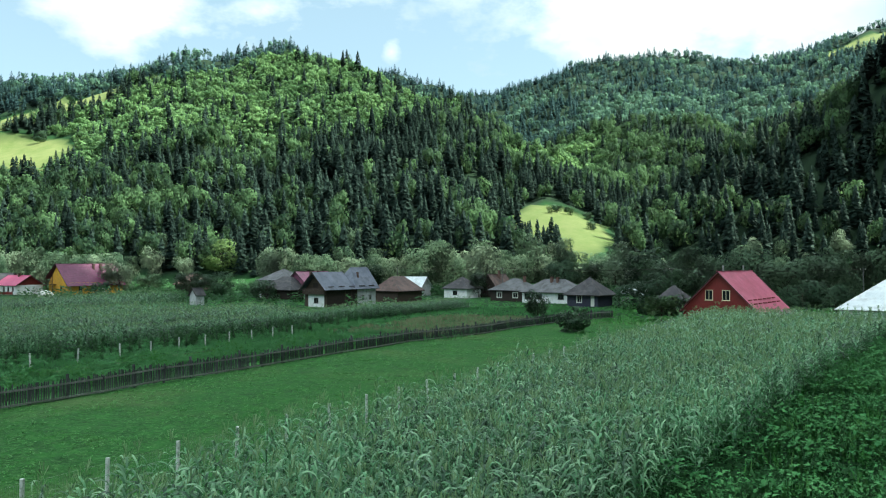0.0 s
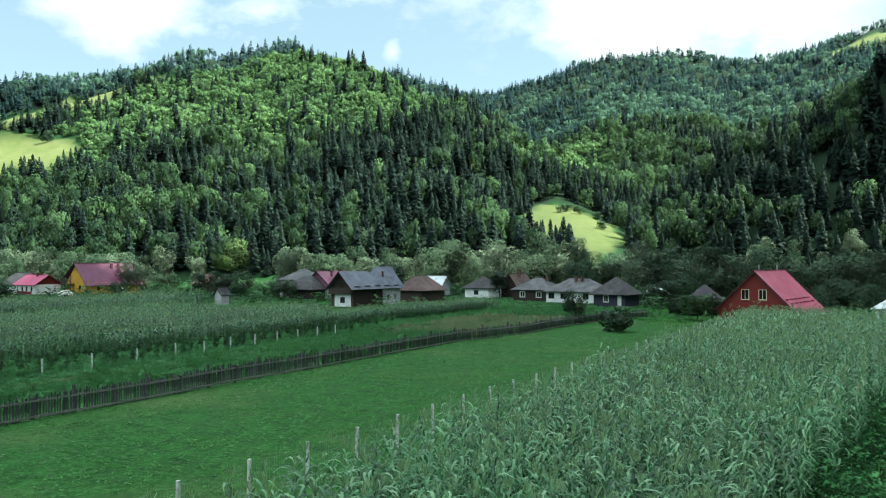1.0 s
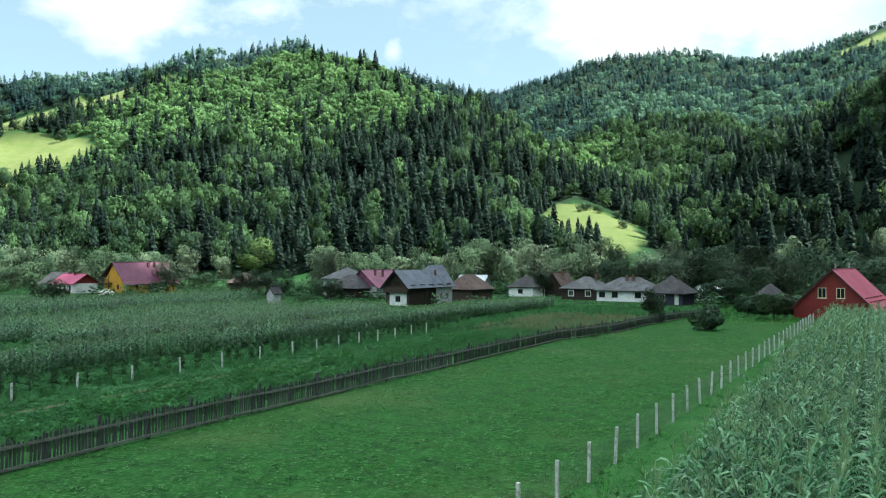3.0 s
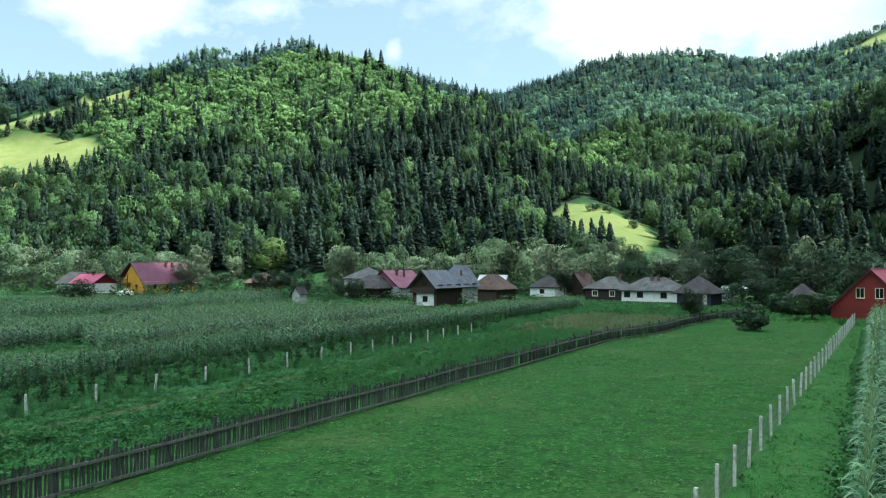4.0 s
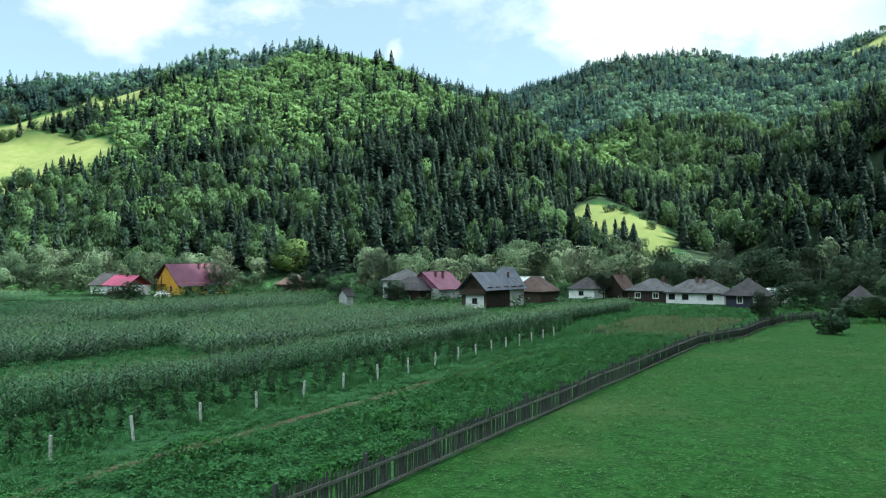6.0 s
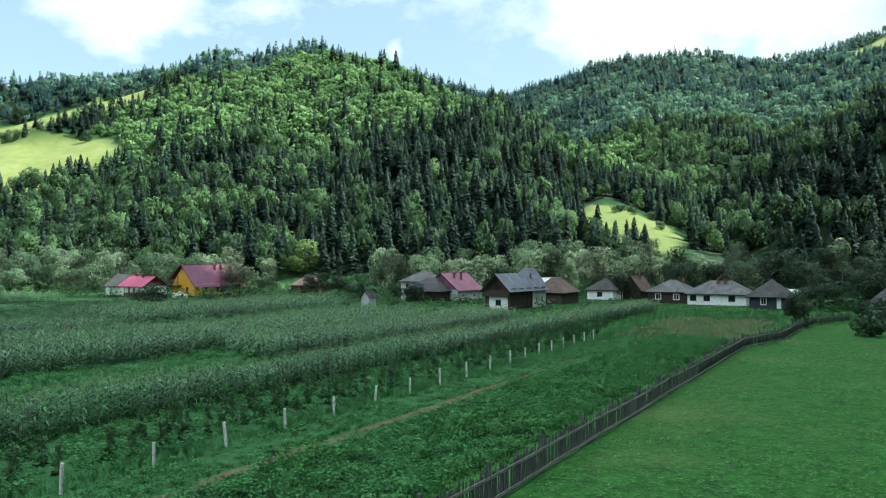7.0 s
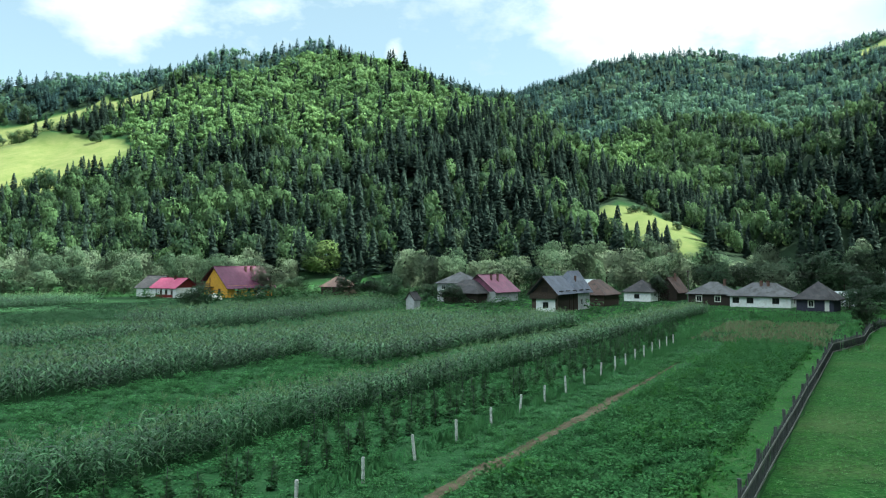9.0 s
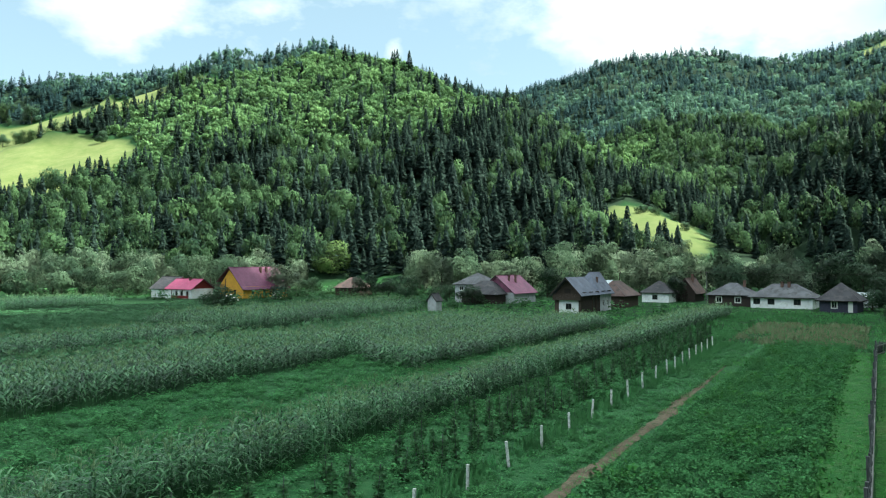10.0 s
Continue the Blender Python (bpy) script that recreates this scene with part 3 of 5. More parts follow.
def build_woods():
    r = np.random.RandomState(7)
    sets = {"front": [], "near": [], "far": []}
    for y0, y1, gap in ((215, 330, 6.7), (330, 470, 6.7), (470, 560, 6.8), (560, 800, 7.2), (800, 1150, 9.4), (1150, 1760, 12.2)):
        nx, ny = int((y1 * 1.5 + 160) / gap), int((y1 - y0) / gap)
        X, Y = np.meshgrid(-y1 * 0.66 - 70 + np.arange(nx) * gap, y0 + np.arange(ny) * gap)
        X, Y = X.ravel() + r.uniform(-0.48, 0.48, X.size) * gap, Y.ravel() + r.uniform(-0.48, 0.48, Y.size) * gap
        Z = height(X, Y)
        keep = (Z > 3.0) & ((Y > 300) | (X > 85)) & ~((X > 47) & (X < 112) & (Y < 352)) & (np.abs(X + 22) < Y * 0.60 + 40) & (hay(X, Y) < 0.25)
        # thinner woods on the slopes turned away from the valley
        back = np.zeros(len(X), bool)
        for ex in (0.0, -22.0, -43.0):
            hid = np.zeros(len(X), bool)
            for q in np.linspace(0.3, 0.96, 34):
                hid |= height(ex + (X - ex) * q, Y * q) > 8 + (Z + 16) * q
            back = hid if ex == 0.0 else back & hid
        keep &= ~back | (r.rand(len(X)) < 0.25)
        X, Y, Z = X[keep], Y[keep], Z[keep]
        young = np.maximum(np.maximum(blob(X, Y, -150, 690, 165, 185, 15), blob(X, Y, -232, 600, 72, 100, 0)), blob(X, Y, 92, 650, 40, 112, -14))
        thin = (young < 0.3) | (r.rand(len(X)) < 0.15)
        X, Y, Z = X[thin], Y[thin], Z[thin]
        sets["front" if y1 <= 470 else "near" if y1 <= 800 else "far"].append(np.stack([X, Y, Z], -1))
    for key, lab in (("front", "lower hillside"), ("near", "hillside"), ("far", "distant")):
        P = np.concatenate(sets[key])
        X, Y, Z = P.T
        young_zone = blob(X, Y, -150, 690, 165, 185, 15)
        patch = smooth_noise(X, Y, 90, 3.0) + 0.8 * smooth_noise(X, Y, 34, 8.0)
        # broad-leaved young growth covers the upper middle of the main hill, spruce its lower flank and right side
        # spruce covers the back ridge too, in the colour with haze painted in
        broad = blob(X, Y, -250, 410, 150, 60) * 0.6 + blob(X, Y, 260, 900, 130, 170) * 0.6 + blob(X, Y, 120, 640, 90, 160) * 0.6 - blob(X, Y, -90, 470, 190, 95, -10) * 0.22 - np.clip((Y - 1250) / 120, 0, 1) * (X < 230) * 0.9 - young_zone * 0.9 - np.clip((X - 90) / 30, 0, 1) * (Y < 540) * 0.1 - blob(X, Y, -10, 620, 55, 200, -18) * 0.5
        leafy = patch * 0.9 + broad + r.normal(0, 0.5, len(X)) > (0.42 if key == "far" else 0.22)
        x, y = strip(X, Y)
        W = np.stack([x, y, Z - 0.4], -1)
        for is_leafy, temps, mat, name in ((True, {"front": CROWNS_FRONT, "near": CROWNS, "far": CROWNS_FAR}[key], BEECH_HAZED if key == "far" else BEECH, "broadleaf_wood"), (False, {"front": SPRUCES_FRONT, "near": SPRUCES, "far": SPRUCES_FAR}[key], SPRUCE_HAZED if key == "far" else SPRUCE, "spruce_wood")):
            sel = leafy == is_leafy
            n = int(sel.sum())
            if is_leafy:
                h = r.uniform(9, 17, n)
                wd = h * r.uniform(0.46, 0.7, n)
            else:
                h = r.uniform(10, 20, n) * (1 + 0.10 * r.normal(size=n))
                wd = h * r.uniform(0.46, 0.64, n)
            if key == "far":
                wd, h = wd * 1.2, h * 0.95
            tone = np.clip((0.34 if is_leafy else 0.45) + 0.35 * patch[sel] + (0.40 if is_leafy else 0.28) * r.normal(size=n), 0, 1)
            v, f, t, out = scatter(temps, W[sel], np.stack([wd, h], -1), r.uniform(0, 6.283, n), tone, r.randint(0, len(temps), n))
            stuff(name, tri_mesh(name, v, f, mat, t, outward=out), f"{lab} {'light green broad-leaved wood' if is_leafy else 'dark green spruce wood'} covering the slopes", "wood")


def build_young_wood():
    """Young broad-leaved growth, thick and low, on the upper middle of the main hill."""
    r = np.random.RandomState(12)
    gap = 4.1
    X, Y = np.meshgrid(np.arange(-360, 150, gap), np.arange(490, 900, gap))
    X, Y = X.ravel() + r.uniform(-0.5, 0.5, X.size) * gap, Y.ravel() + r.uniform(-0.5, 0.5, X.size) * gap
    Z = height(X, Y)
    keep = ((blob(X, Y, -150, 690, 175, 195, 15) > 0.15) | (blob(X, Y, -232, 600, 78, 106, 0) > 0.15) | (blob(X, Y, 92, 650, 46, 120, -14) > 0.15)) & (hay(X, Y) < 0.2)
    X, Y, Z = X[keep], Y[keep], Z[keep]
    n = len(X)
    patch = smooth_noise(X, Y, 40, 5.0)
    h = r.uniform(4.0, 8.0, n) * (1 + 0.25 * patch)
    wd = h * r.uniform(0.75, 1.15, n)
    x, y = strip(X, Y)
    temps = [crown_template(6, 60, 0.125, s, -0.1) for s in (70, 71, 72)]
    v, f, t, out = scatter(temps, np.stack([x, y, Z - 0.3], -1), np.stack([wd, h], -1), r.uniform(0, 6.283, n), np.clip(0.42 + 0.5 * patch + 0.26 * r.normal(size=n), 0, 1), r.randint(0, 3, n))
    stuff("young_wood", tri_mesh("young_wood", v, f, YOUNG, t, outward=out), "sunlit light green young wood on the upper hill", "wood")


build_woods()
build_young_wood()

# ---- maize ----


def maize_template(leaves, segs, seed, wide=0.022):
    """A maize plant one metre high, to be drawn out to its height: a stem and leaves that rise from it and arch over."""
    r = np.random.RandomState(seed)
    v, f = [], []
    for a, b in ((0, 2.1), (2.1, 4.2), (4.2, 6.28)):
        n = len(v)
        v += [(0.008 * math.cos(a), 0.008 * math.sin(a), 0), (0.008 * math.cos(b), 0.008 * math.sin(b), 0), (0.0, 0.0, 0.9)]
        f.append((n, n + 1, n + 2))
    for i in range(leaves):
        h = 0.10 + 0.74 * (i + 0.3 * r.rand()) / leaves
        a = i * 3.14 + r.normal() * 0.55
        l = (0.40 + 0.14 * r.rand()) * (1.0 if 0.2 < h < 0.7 else 0.72)
        first, last = 62 + 14 * r.rand(), -40 - 50 * r.rand()
        x, z = 0.0, h
        n = len(v)
        for s in range(segs + 1):
            t = s / segs
            bend = a + 0.35 * t * t * (1 if i % 2 else -1)
            ca, sa = math.cos(bend), math.sin(bend)
            wd = wide * (0.7 + 1.1 * t) * (1 - t ** 1.8) + 0.002
            v += [(ca * x - sa * wd, sa * x + ca * wd, z), (ca * x + sa * wd, sa * x - ca * wd, z + 0.006)]
            if s:
                k = n + 2 * s
                f += [(k - 2, k - 1, k + 1), (k - 2, k + 1, k)]
            tilt = math.radians(first + (last - first) * (t + 0.5 / segs))
            x, z = x + l / segs * math.cos(tilt), z + 0.8 * l / segs * math.sin(tilt)
    return np.array(v), np.array(f), np.tile((0.0, 0.0, 1.0), (len(v), 1))


def tassel_template(seed):
    r = np.random.RandomState(seed)
    v, f = [], []
    for i in range(9):
        a, l, top = r.rand() * 6.283, 0.03 + 0.07 * r.rand(), 0.96 + 0.07 * r.rand()
        c, s = math.cos(a), math.sin(a)
        n = len(v)
        v += [(0, 0, 0.87), (c * l - s * 0.006, s * l + c * 0.006, top), (c * l + s * 0.006, s * l - c * 0.006, top - 0.01)]
        f.append((n, n + 1, n + 2))
    return np.array(v), np.array(f), np.tile((0.0, 0.0, 1.0), (len(v), 1))


MAIZE = [maize_template(12, 4, s, 0.018) for s in range(6)]
MAIZE_FAR = [maize_template(9, 2, s, 0.026) for s in range(10, 14)]
TASSELS = [tassel_template(s) for s in range(3)]
crop_rng = np.random.RandomState(21)


def maize(x0, x1, y0, y1, row, gap, tall, label, far=False, gaps=0.0, ends=0.0, deep=0.0, splay=0.0):
    """A stand of maize in rows along y."""
    r = crop_rng
    xs = np.arange(x0 + row / 2, x1 + max(0.0, splay) * (y1 - y0), row)
    ys = np.arange(y0, y1, gap)
    X, Y = np.meshgrid(xs, ys)
    X = X.ravel() + r.normal(0, 0.07, X.size)
    Y = Y.ravel() + r.uniform(-0.5, 0.5, Y.size) * gap + (X - x0) * ends
    vary = smooth_noise(X, Y, 9.0, 2.0)
    keep = r.rand(len(X)) > gaps + 0.12 + 0.35 * (smooth_noise(X, Y, 1.6, 5.0) > 0.3)
    keep &= X < x1 + splay * (Y - y0) + 0.5 * smooth_noise(X, Y, 5.0, 9.0)
    X, Y, vary = X[keep], Y[keep], vary[keep]
    n = len(X)
    h = tall * (1 + 0.14 * vary + 0.13 * r.normal(size=n))
    wd = 1.9 * (1 + 0.15 * r.normal(size=n)) * (1.2 if far else 1.0)
    temps = MAIZE_FAR if far else MAIZE
    P = np.stack([X, Y, np.zeros(n)], -1)
    S = np.stack([wd, h], -1)
    turns = r.uniform(0, 6.283, n)
    tone = np.clip(0.5 - deep + 0.5 * vary + 0.45 * r.normal(size=n), 0, 1)
    v, f, t, out = scatter(temps, P, S, turns, tone, r.randint(0, len(temps), n))
    ob = stuff("maize", tri_mesh("maize", v, f, CORN_NEAR if x0 > -20 else CORN, t, outward=out), label, "maize")
    sel = r.rand(n) < 0.75
    v, f, t, out = scatter(TASSELS, P[sel], S[sel] * (1.3 if far else 1.15) ** np.array([1, 0]), turns[sel], tone[sel], r.randint(0, 3, int(sel.sum())))
    top = new("tassels", tri_mesh("tassels", v, f, TASSEL, t, outward=out))
    top.parent = ob
    tagged(top, "pale flowering tassels", kind="stuff")
    return ob


maize(-18.6, -8.2, 3, 66, 0.78, 0.34, 2.55, "dense field of tall flowering maize beside the lane", splay=0.1)
maize(-18.6, -1.9, 66, 106, 0.8, 0.40, 2.4, "dense field of tall flowering maize towards the red house", far=True, splay=0.1)
maize(-66.8, -63.4, -22, 46, 0.75, 0.27, 1.95, "narrow strip of maize beside the bean poles", deep=0.15)
maize(-66.8, -63.2, 46, 126, 0.75, 0.34, 1.95, "narrow strip of maize running to the houses", far=True, deep=0.2)
maize(-82.5, -74.0, 41, 94, 0.8, 0.36, 1.95, "stand of maize behind the low crops", far=True, deep=0.3, ends=-0.5)
maize(-116.0, -107.5, -4, 50, 0.9, 0.46, 2.1, "broad band of maize between lighter beds", far=True, deep=0.1, ends=0.2)
maize(-96.2, -83.6, -26, 82, 0.9, 0.46, 2.2, "band of maize beside the low crops", far=True, deep=0.1, ends=0.3)
maize(-130.0, -113.6, 57, 108, 1.0, 0.55, 2.4, "tall stand of maize in front of the yellow house", far=True, deep=0.2)
maize(-206.0, -184.0, 44, 100, 1.2, 0.7, 2.1, "far plot of maize near the red-roofed house", far=True)


# ---- weeds, beans, grass ----


def tuft_template(blades, seed, wide=0.05, lean=0.45):
    r = np.random.RandomState(seed)
    v, f = [], []
    for i in range(blades):
        a, l = r.rand() * 6.283, lean * (0.3 + 0.7 * r.rand())
        bx, by = r.normal(0, 0.16, 2)
        n = len(v)
        s = wide * (0.7 + 0.6 * r.rand())
        v += [(bx - math.sin(a) * s, by + math.cos(a) * s, 0), (bx + math.sin(a) * s, by - math.cos(a) * s, 0), (bx + math.cos(a) * l, by + math.sin(a) * l, 0.55 + 0.45 * r.rand())]
        f.append((n, n + 1, n + 2))
    return np.array(v), np.array(f), np.tile((0.0, 0.0, 1.0), (len(v), 1))


def leafy_template(leaves, size, seed, spread=0.42, low=0.1, flat=0.9):
    """A low herb: loose leaves through a rounded body."""
    r = np.random.RandomState(seed)
    v, f = [], []
    for i in range(leaves):
        h = low + (1 - low) * r.rand()
        rad = spread * math.sqrt(max(0.05, 1 - (h - 0.3) ** 2)) * math.sqrt(r.rand())
        a = r.rand() * 6.283
        p = np.array((math.cos(a) * rad, math.sin(a) * rad, h))
        n = r.normal(size=3) + np.array((0, 0, flat))
        n /= np.linalg.norm(n)
        u = np.cross(n, (0.9, 0.3, 0.1))
        u /= np.linalg.norm(u)
        w = np.cross(n, u)
        k = len(v)
        s = size * (0.6 + 0.8 * r.rand())
        b = r.rand() * 6.283
        d1, d2 = u * math.cos(b) + w * math.sin(b), -u * math.sin(b) + w * math.cos(b)
        v += [tuple(p - d1 * s), tuple(p - d2 * s * 0.5 + d1 * s * 0.3), tuple(p + d2 * s * 0.6 + d1 * s * 0.7)]
        f.append((k, k + 1, k + 2))
    v = np.array(v)
    o = v - np.array((0, 0, 0.3)) + r.normal(size=v.shape) * 0.15
    return v, np.array(f), o / np.linalg.norm(o, axis=1)[:, None]


STUBS = [tuft_template(5, s, 0.05, 0.95) for s in range(50, 54)]
TUFTS = [tuft_template(5, s) for s in range(4)]
SMALL_HERBS = [leafy_template(11, 0.17, s, 0.4, 0.1, 1.6) for s in range(30, 34)]
HERBS = [leafy_template(34, 0.11, s) for s in range(4)]
FINE_HERBS = [leafy_template(46, 0.082, s, 0.44, 0.05, 0.4) for s in range(90, 95)]


def sown(name, temps, mat, x0, x1, y0, y1, count, wide, tall, label, category, patchy=0.0, seed=1):
    r = np.random.RandomState(seed)
    X, Y = r.uniform(x0, x1, count), r.uniform(y0, y1, count)
    p = smooth_noise(X, Y, 4.0, 6.0) + 0.6 * smooth_noise(X, Y, 1.4, 2.0)
    keep = p + 0.35 * r.normal(size=count) > patchy
    X, Y, p = X[keep], Y[keep], p[keep]
    n = len(X)
    s = 1 + 0.25 * r.normal(size=n)
    S = np.stack([wide * s, tall * s * (1 + 0.5 * np.clip(p, -0.6, 0.8))], -1)
    v, f, t, out = scatter(temps, np.stack([X, Y, np.full(n, 0.01)], -1), S, r.uniform(0, 6.283, n), np.clip(0.5 + 0.5 * p + 0.25 * r.normal(size=n), 0, 1), r.randint(0, len(temps), n))
    return stuff(name, tri_mesh(name, v, f, mat, t, outward=out), label, category)


sown("meadow_grass", STUBS, STUBBLE, -40.8, -22.4, -4, 45, 15000, 0.26, 0.07, "short green meadow grass after mowing", "grass", -0.5, 1)
sown("meadow_grass", STUBS, STUBBLE, -40.8, -22.4, 45, 112, 8000, 0.36, 0.08, "short green meadow grass farther along", "grass", -0.4, 2)
sown("meadow_herbs", SMALL_HERBS, MEADOW_HERB, -40.6, -22.6, -4, 80, 9500, 0.27, 0.10, "flat clumps of broad-leaved meadow herbs", "grass", -0.35, 3)
sown("lane_grass", TUFTS, GRASS, -22.4, -18.8, -4, 95, 5000, 0.32, 0.14, "short grass in the lane", "grass", -0.4, 4)
sown("weeds", FINE_HERBS, WEED, -50.8, -43.2, -6, 74, 5600, 0.75, 0.48, "dense knee-high dark green weeds", "weeds", -0.7, 5)
sown("weed_clumps", FINE_HERBS, GRASS, -50.6, -42.6, -6, 70, 900, 1.0, 0.66, "taller light green clumps among the weeds", "weeds", 0.25, 26)
sown("path_grass", TUFTS, GRASS, -52.8, -50.8, -16, 60, 3200, 0.32, 0.15, "grass overhanging the edges of the path", "grass", 0.0, 18)
sown("verge_herbs", FINE_HERBS, WEED, -55.2, -52.1, -4, 72, 2200, 0.55, 0.20, "low leafy verge beside the path", "weeds", -0.5, 6)
sown("verge_grass", TUFTS, GRASS, -44.2, -41.3, -16, 70, 4500, 0.32, 0.14, "short grass along the wooden fence", "grass", -0.5, 7)
sown("fence_weeds", TUFTS, WEED, -56.4, -54.9, -16, 74, 2600, 0.42, 0.42, "long grass round the foot of the concrete posts", "weeds", -0.4, 8)
sown("bed_weeds", FINE_HERBS, WEED, -63.2, -56.2, -12, 92, 3000, 0.8, 0.34, "leafy weeds between the bean rows", "weeds", -0.5, 9)
sown("low_crop", FINE_HERBS, WEED, -83.2, -67.0, -22, 58, 3800, 0.95, 0.36, "low dark green leafy crop in a broad bed", "crop", -0.7, 10)
sown("field_edge_weeds", FINE_HERBS, WEED, -7.0, 16, 20, 90, 3600, 1.2, 0.85, "rank weeds at the edge of the maize field", "weeds", -0.4, 11)
sown("edge_grass", TUFTS, GRASS, -4.2, 16, 16, 80, 7000, 0.7, 0.75, "long green grass beside the maize field", "grass", -0.2, 19)
sown("fallow_grass", TUFTS, DRY, -56.0, -42.0, 74, 106, 11000, 0.5, 0.46, "dry brownish standing grass", "grass", 0.12, 12)
sown("light_crop", HERBS, LIGHT_CROP, -131, -116.8, 6, 56, 1700, 1.25, 0.75, "broad bed of waist-high light green crops", "crop", -0.8, 23)
sown("light_crop", HERBS, LIGHT_CROP, -107.2, -96.8, -14, 90, 2600, 1.2, 0.95, "bed of light green crops between two bands of maize", "crop", -0.8, 25)
sown("light_crop", HERBS, LIGHT_CROP, -153, -132, 14, 74, 2600, 1.3, 0.8, "bed of light green crops behind the maize", "crop", -0.7, 24)
sown("clover", HERBS, LIGHT_CROP, -182, -132, 30, 118, 3200, 1.6, 0.28, "field of low clover in front of the cottages", "crop", -0.6, 22)
sown("rough_grass", TUFTS, WEED, -63, -38, 70, 135, 5000, 0.6, 0.45, "rough grass towards the houses", "grass", -0.2, 13)
sown("yard_grass", TUFTS, GRASS, -40, 12, 100, 150, 6000, 0.8, 0.35, "rough grass round the red house", "grass", -0.4, 20)
sown("lane_weeds", HERBS, WEED, -19.4, -18.3, -2, 95, 700, 0.7, 0.55, "weeds along the edge of the maize", "weeds", -0.2, 14)

sown("garden_grass", TUFTS, GRASS, -128, -40, 84, 160, 9000, 0.9, 0.16, "rough garden grass in front of the houses", "grass", -0.3, 15)
sown("garden_herbs", HERBS, WEED, -128, -62, 84, 103, 1100, 1.1, 0.6, "garden vegetables and weeds in front of the houses", "weeds", 0.0, 16)
BEANS = [leafy_template(170, 0.05, s, 0.1, 0.0) for s in range(20, 24)]


def build_beans():
    """Rows of poles overgrown with beans: each a pole with its climbing leaves."""
    r = np.random.RandomState(33)
    first = None
    spots = []
    for x, y0, y1, gap in ((-57.6, -6, 74, 1.35), (-59.0, -8, 82, 1.5), (-60.6, -8, 88, 1.9)):
        for y in np.arange(y0, y1, gap):
            if r.rand() < 0.85:
                spots.append((x + r.normal(0, 0.12), y + r.normal(0, 0.2)))
    made = []
    for k in range(4):
        e = empty("bean_pole", *spots[k], 0.0)
        bm = bmesh.new()
        bmesh.ops.create_cone(bm, segments=5, radius1=0.022, radius2=0.015, depth=1.9, matrix=Matrix.Translation((0, 0, 0.93)))
        part("pole", bm, OLD_WOOD, e)
        v, f, out = BEANS[k]
        me = tri_mesh("vine", v * np.array((2.3, 2.3, 1.75)), f, BEAN, np.full(len(v), 0.25 + 0.2 * k), outward=out)
        vine = new("vine", me)
        vine.parent = e
        tagged(e, "wooden pole overgrown with climbing beans in a weedy bed", "bean pole", "bean poles")
        made.append(e)
    for i, (x, y) in enumerate(spots[4:]):
        m = made[i % 4]
        c = copy_thing(m, pose(x, y, 0, r.normal(0, 3), r.normal(0, 3), r.uniform(0, 360)))
        c.scale = (1, 1, r.uniform(0.6, 1.1))
    return made


build_beans()

# ---- fences ----
fence_rng = random.Random(5)


def concrete_post(height_m, label, group):
    e = empty("fence_post", 0, 0, 0)
    bm = bmesh.new()
    vs = box(bm, -0.055, 0.055, -0.055, 0.055, -0.3, height_m)
    bmesh.ops.bevel(bm, geom=list(bm.edges), offset=0.012, segments=1, affect="EDGES")
    part("shaft", bm, CONCRETE, e)
    for z in (0.3, 0.65, height_m - 0.12):
        bm = bmesh.new()
        bmesh.ops.create_cone(bm, cap_ends=True, segments=5, radius1=0.012, radius2=0.012, depth=0.16, matrix=Matrix.Translation((0, 0, z)) @ Matrix.Rotation(radians(90), 4, "Y"))
        part("wire_tie", bm, WIRE, e)
    return tagged(e, label, "fence post", group)


def wire_run(name, pts, heights, label, mesh_step=0.0):
    """Straight wires from post to post, with upright mesh wires where the fence is netted."""
    e = empty(name, pts[0][0], pts[0][1], 0)
    for h in heights:
        cu = bmesh.new()
        for (xa, ya), (xb, yb) in zip(pts, pts[1:]):
            d = Vector((xb - xa, yb - ya, 0))
            m = Matrix.Translation(((xa + xb) / 2 - pts[0][0], (ya + yb) / 2 - pts[0][1], h)) @ d.to_track_quat("Z", "Y").to_matrix().to_4x4()
            bmesh.ops.create_cone(cu, cap_ends=False, segments=3, radius1=0.0025, radius2=0.0025, depth=d.length, matrix=m)
        part("wire", cu, WIRE, e)
    if mesh_step:
        cu = bmesh.new()
        for (xa, ya), (xb, yb) in zip(pts, pts[1:]):
            n = int(math.hypot(xb - xa, yb - ya) / mesh_step)
            for i in range(n):
                x, y = xa + (xb - xa) * i / n - pts[0][0], ya + (yb - ya) * i / n - pts[0][1]
                a = [cu.verts.new((x + q, y, z)) for q, z in ((-0.002, 0.1), (0.002, 0.1), (0.002, heights[-1]), (-0.002, heights[-1]))]
                cu.faces.new(a)
        net = part("netting", cu, WIRE, e)
        tagged(net, kind="stuff")
    return tagged(e, label, "fence wire")


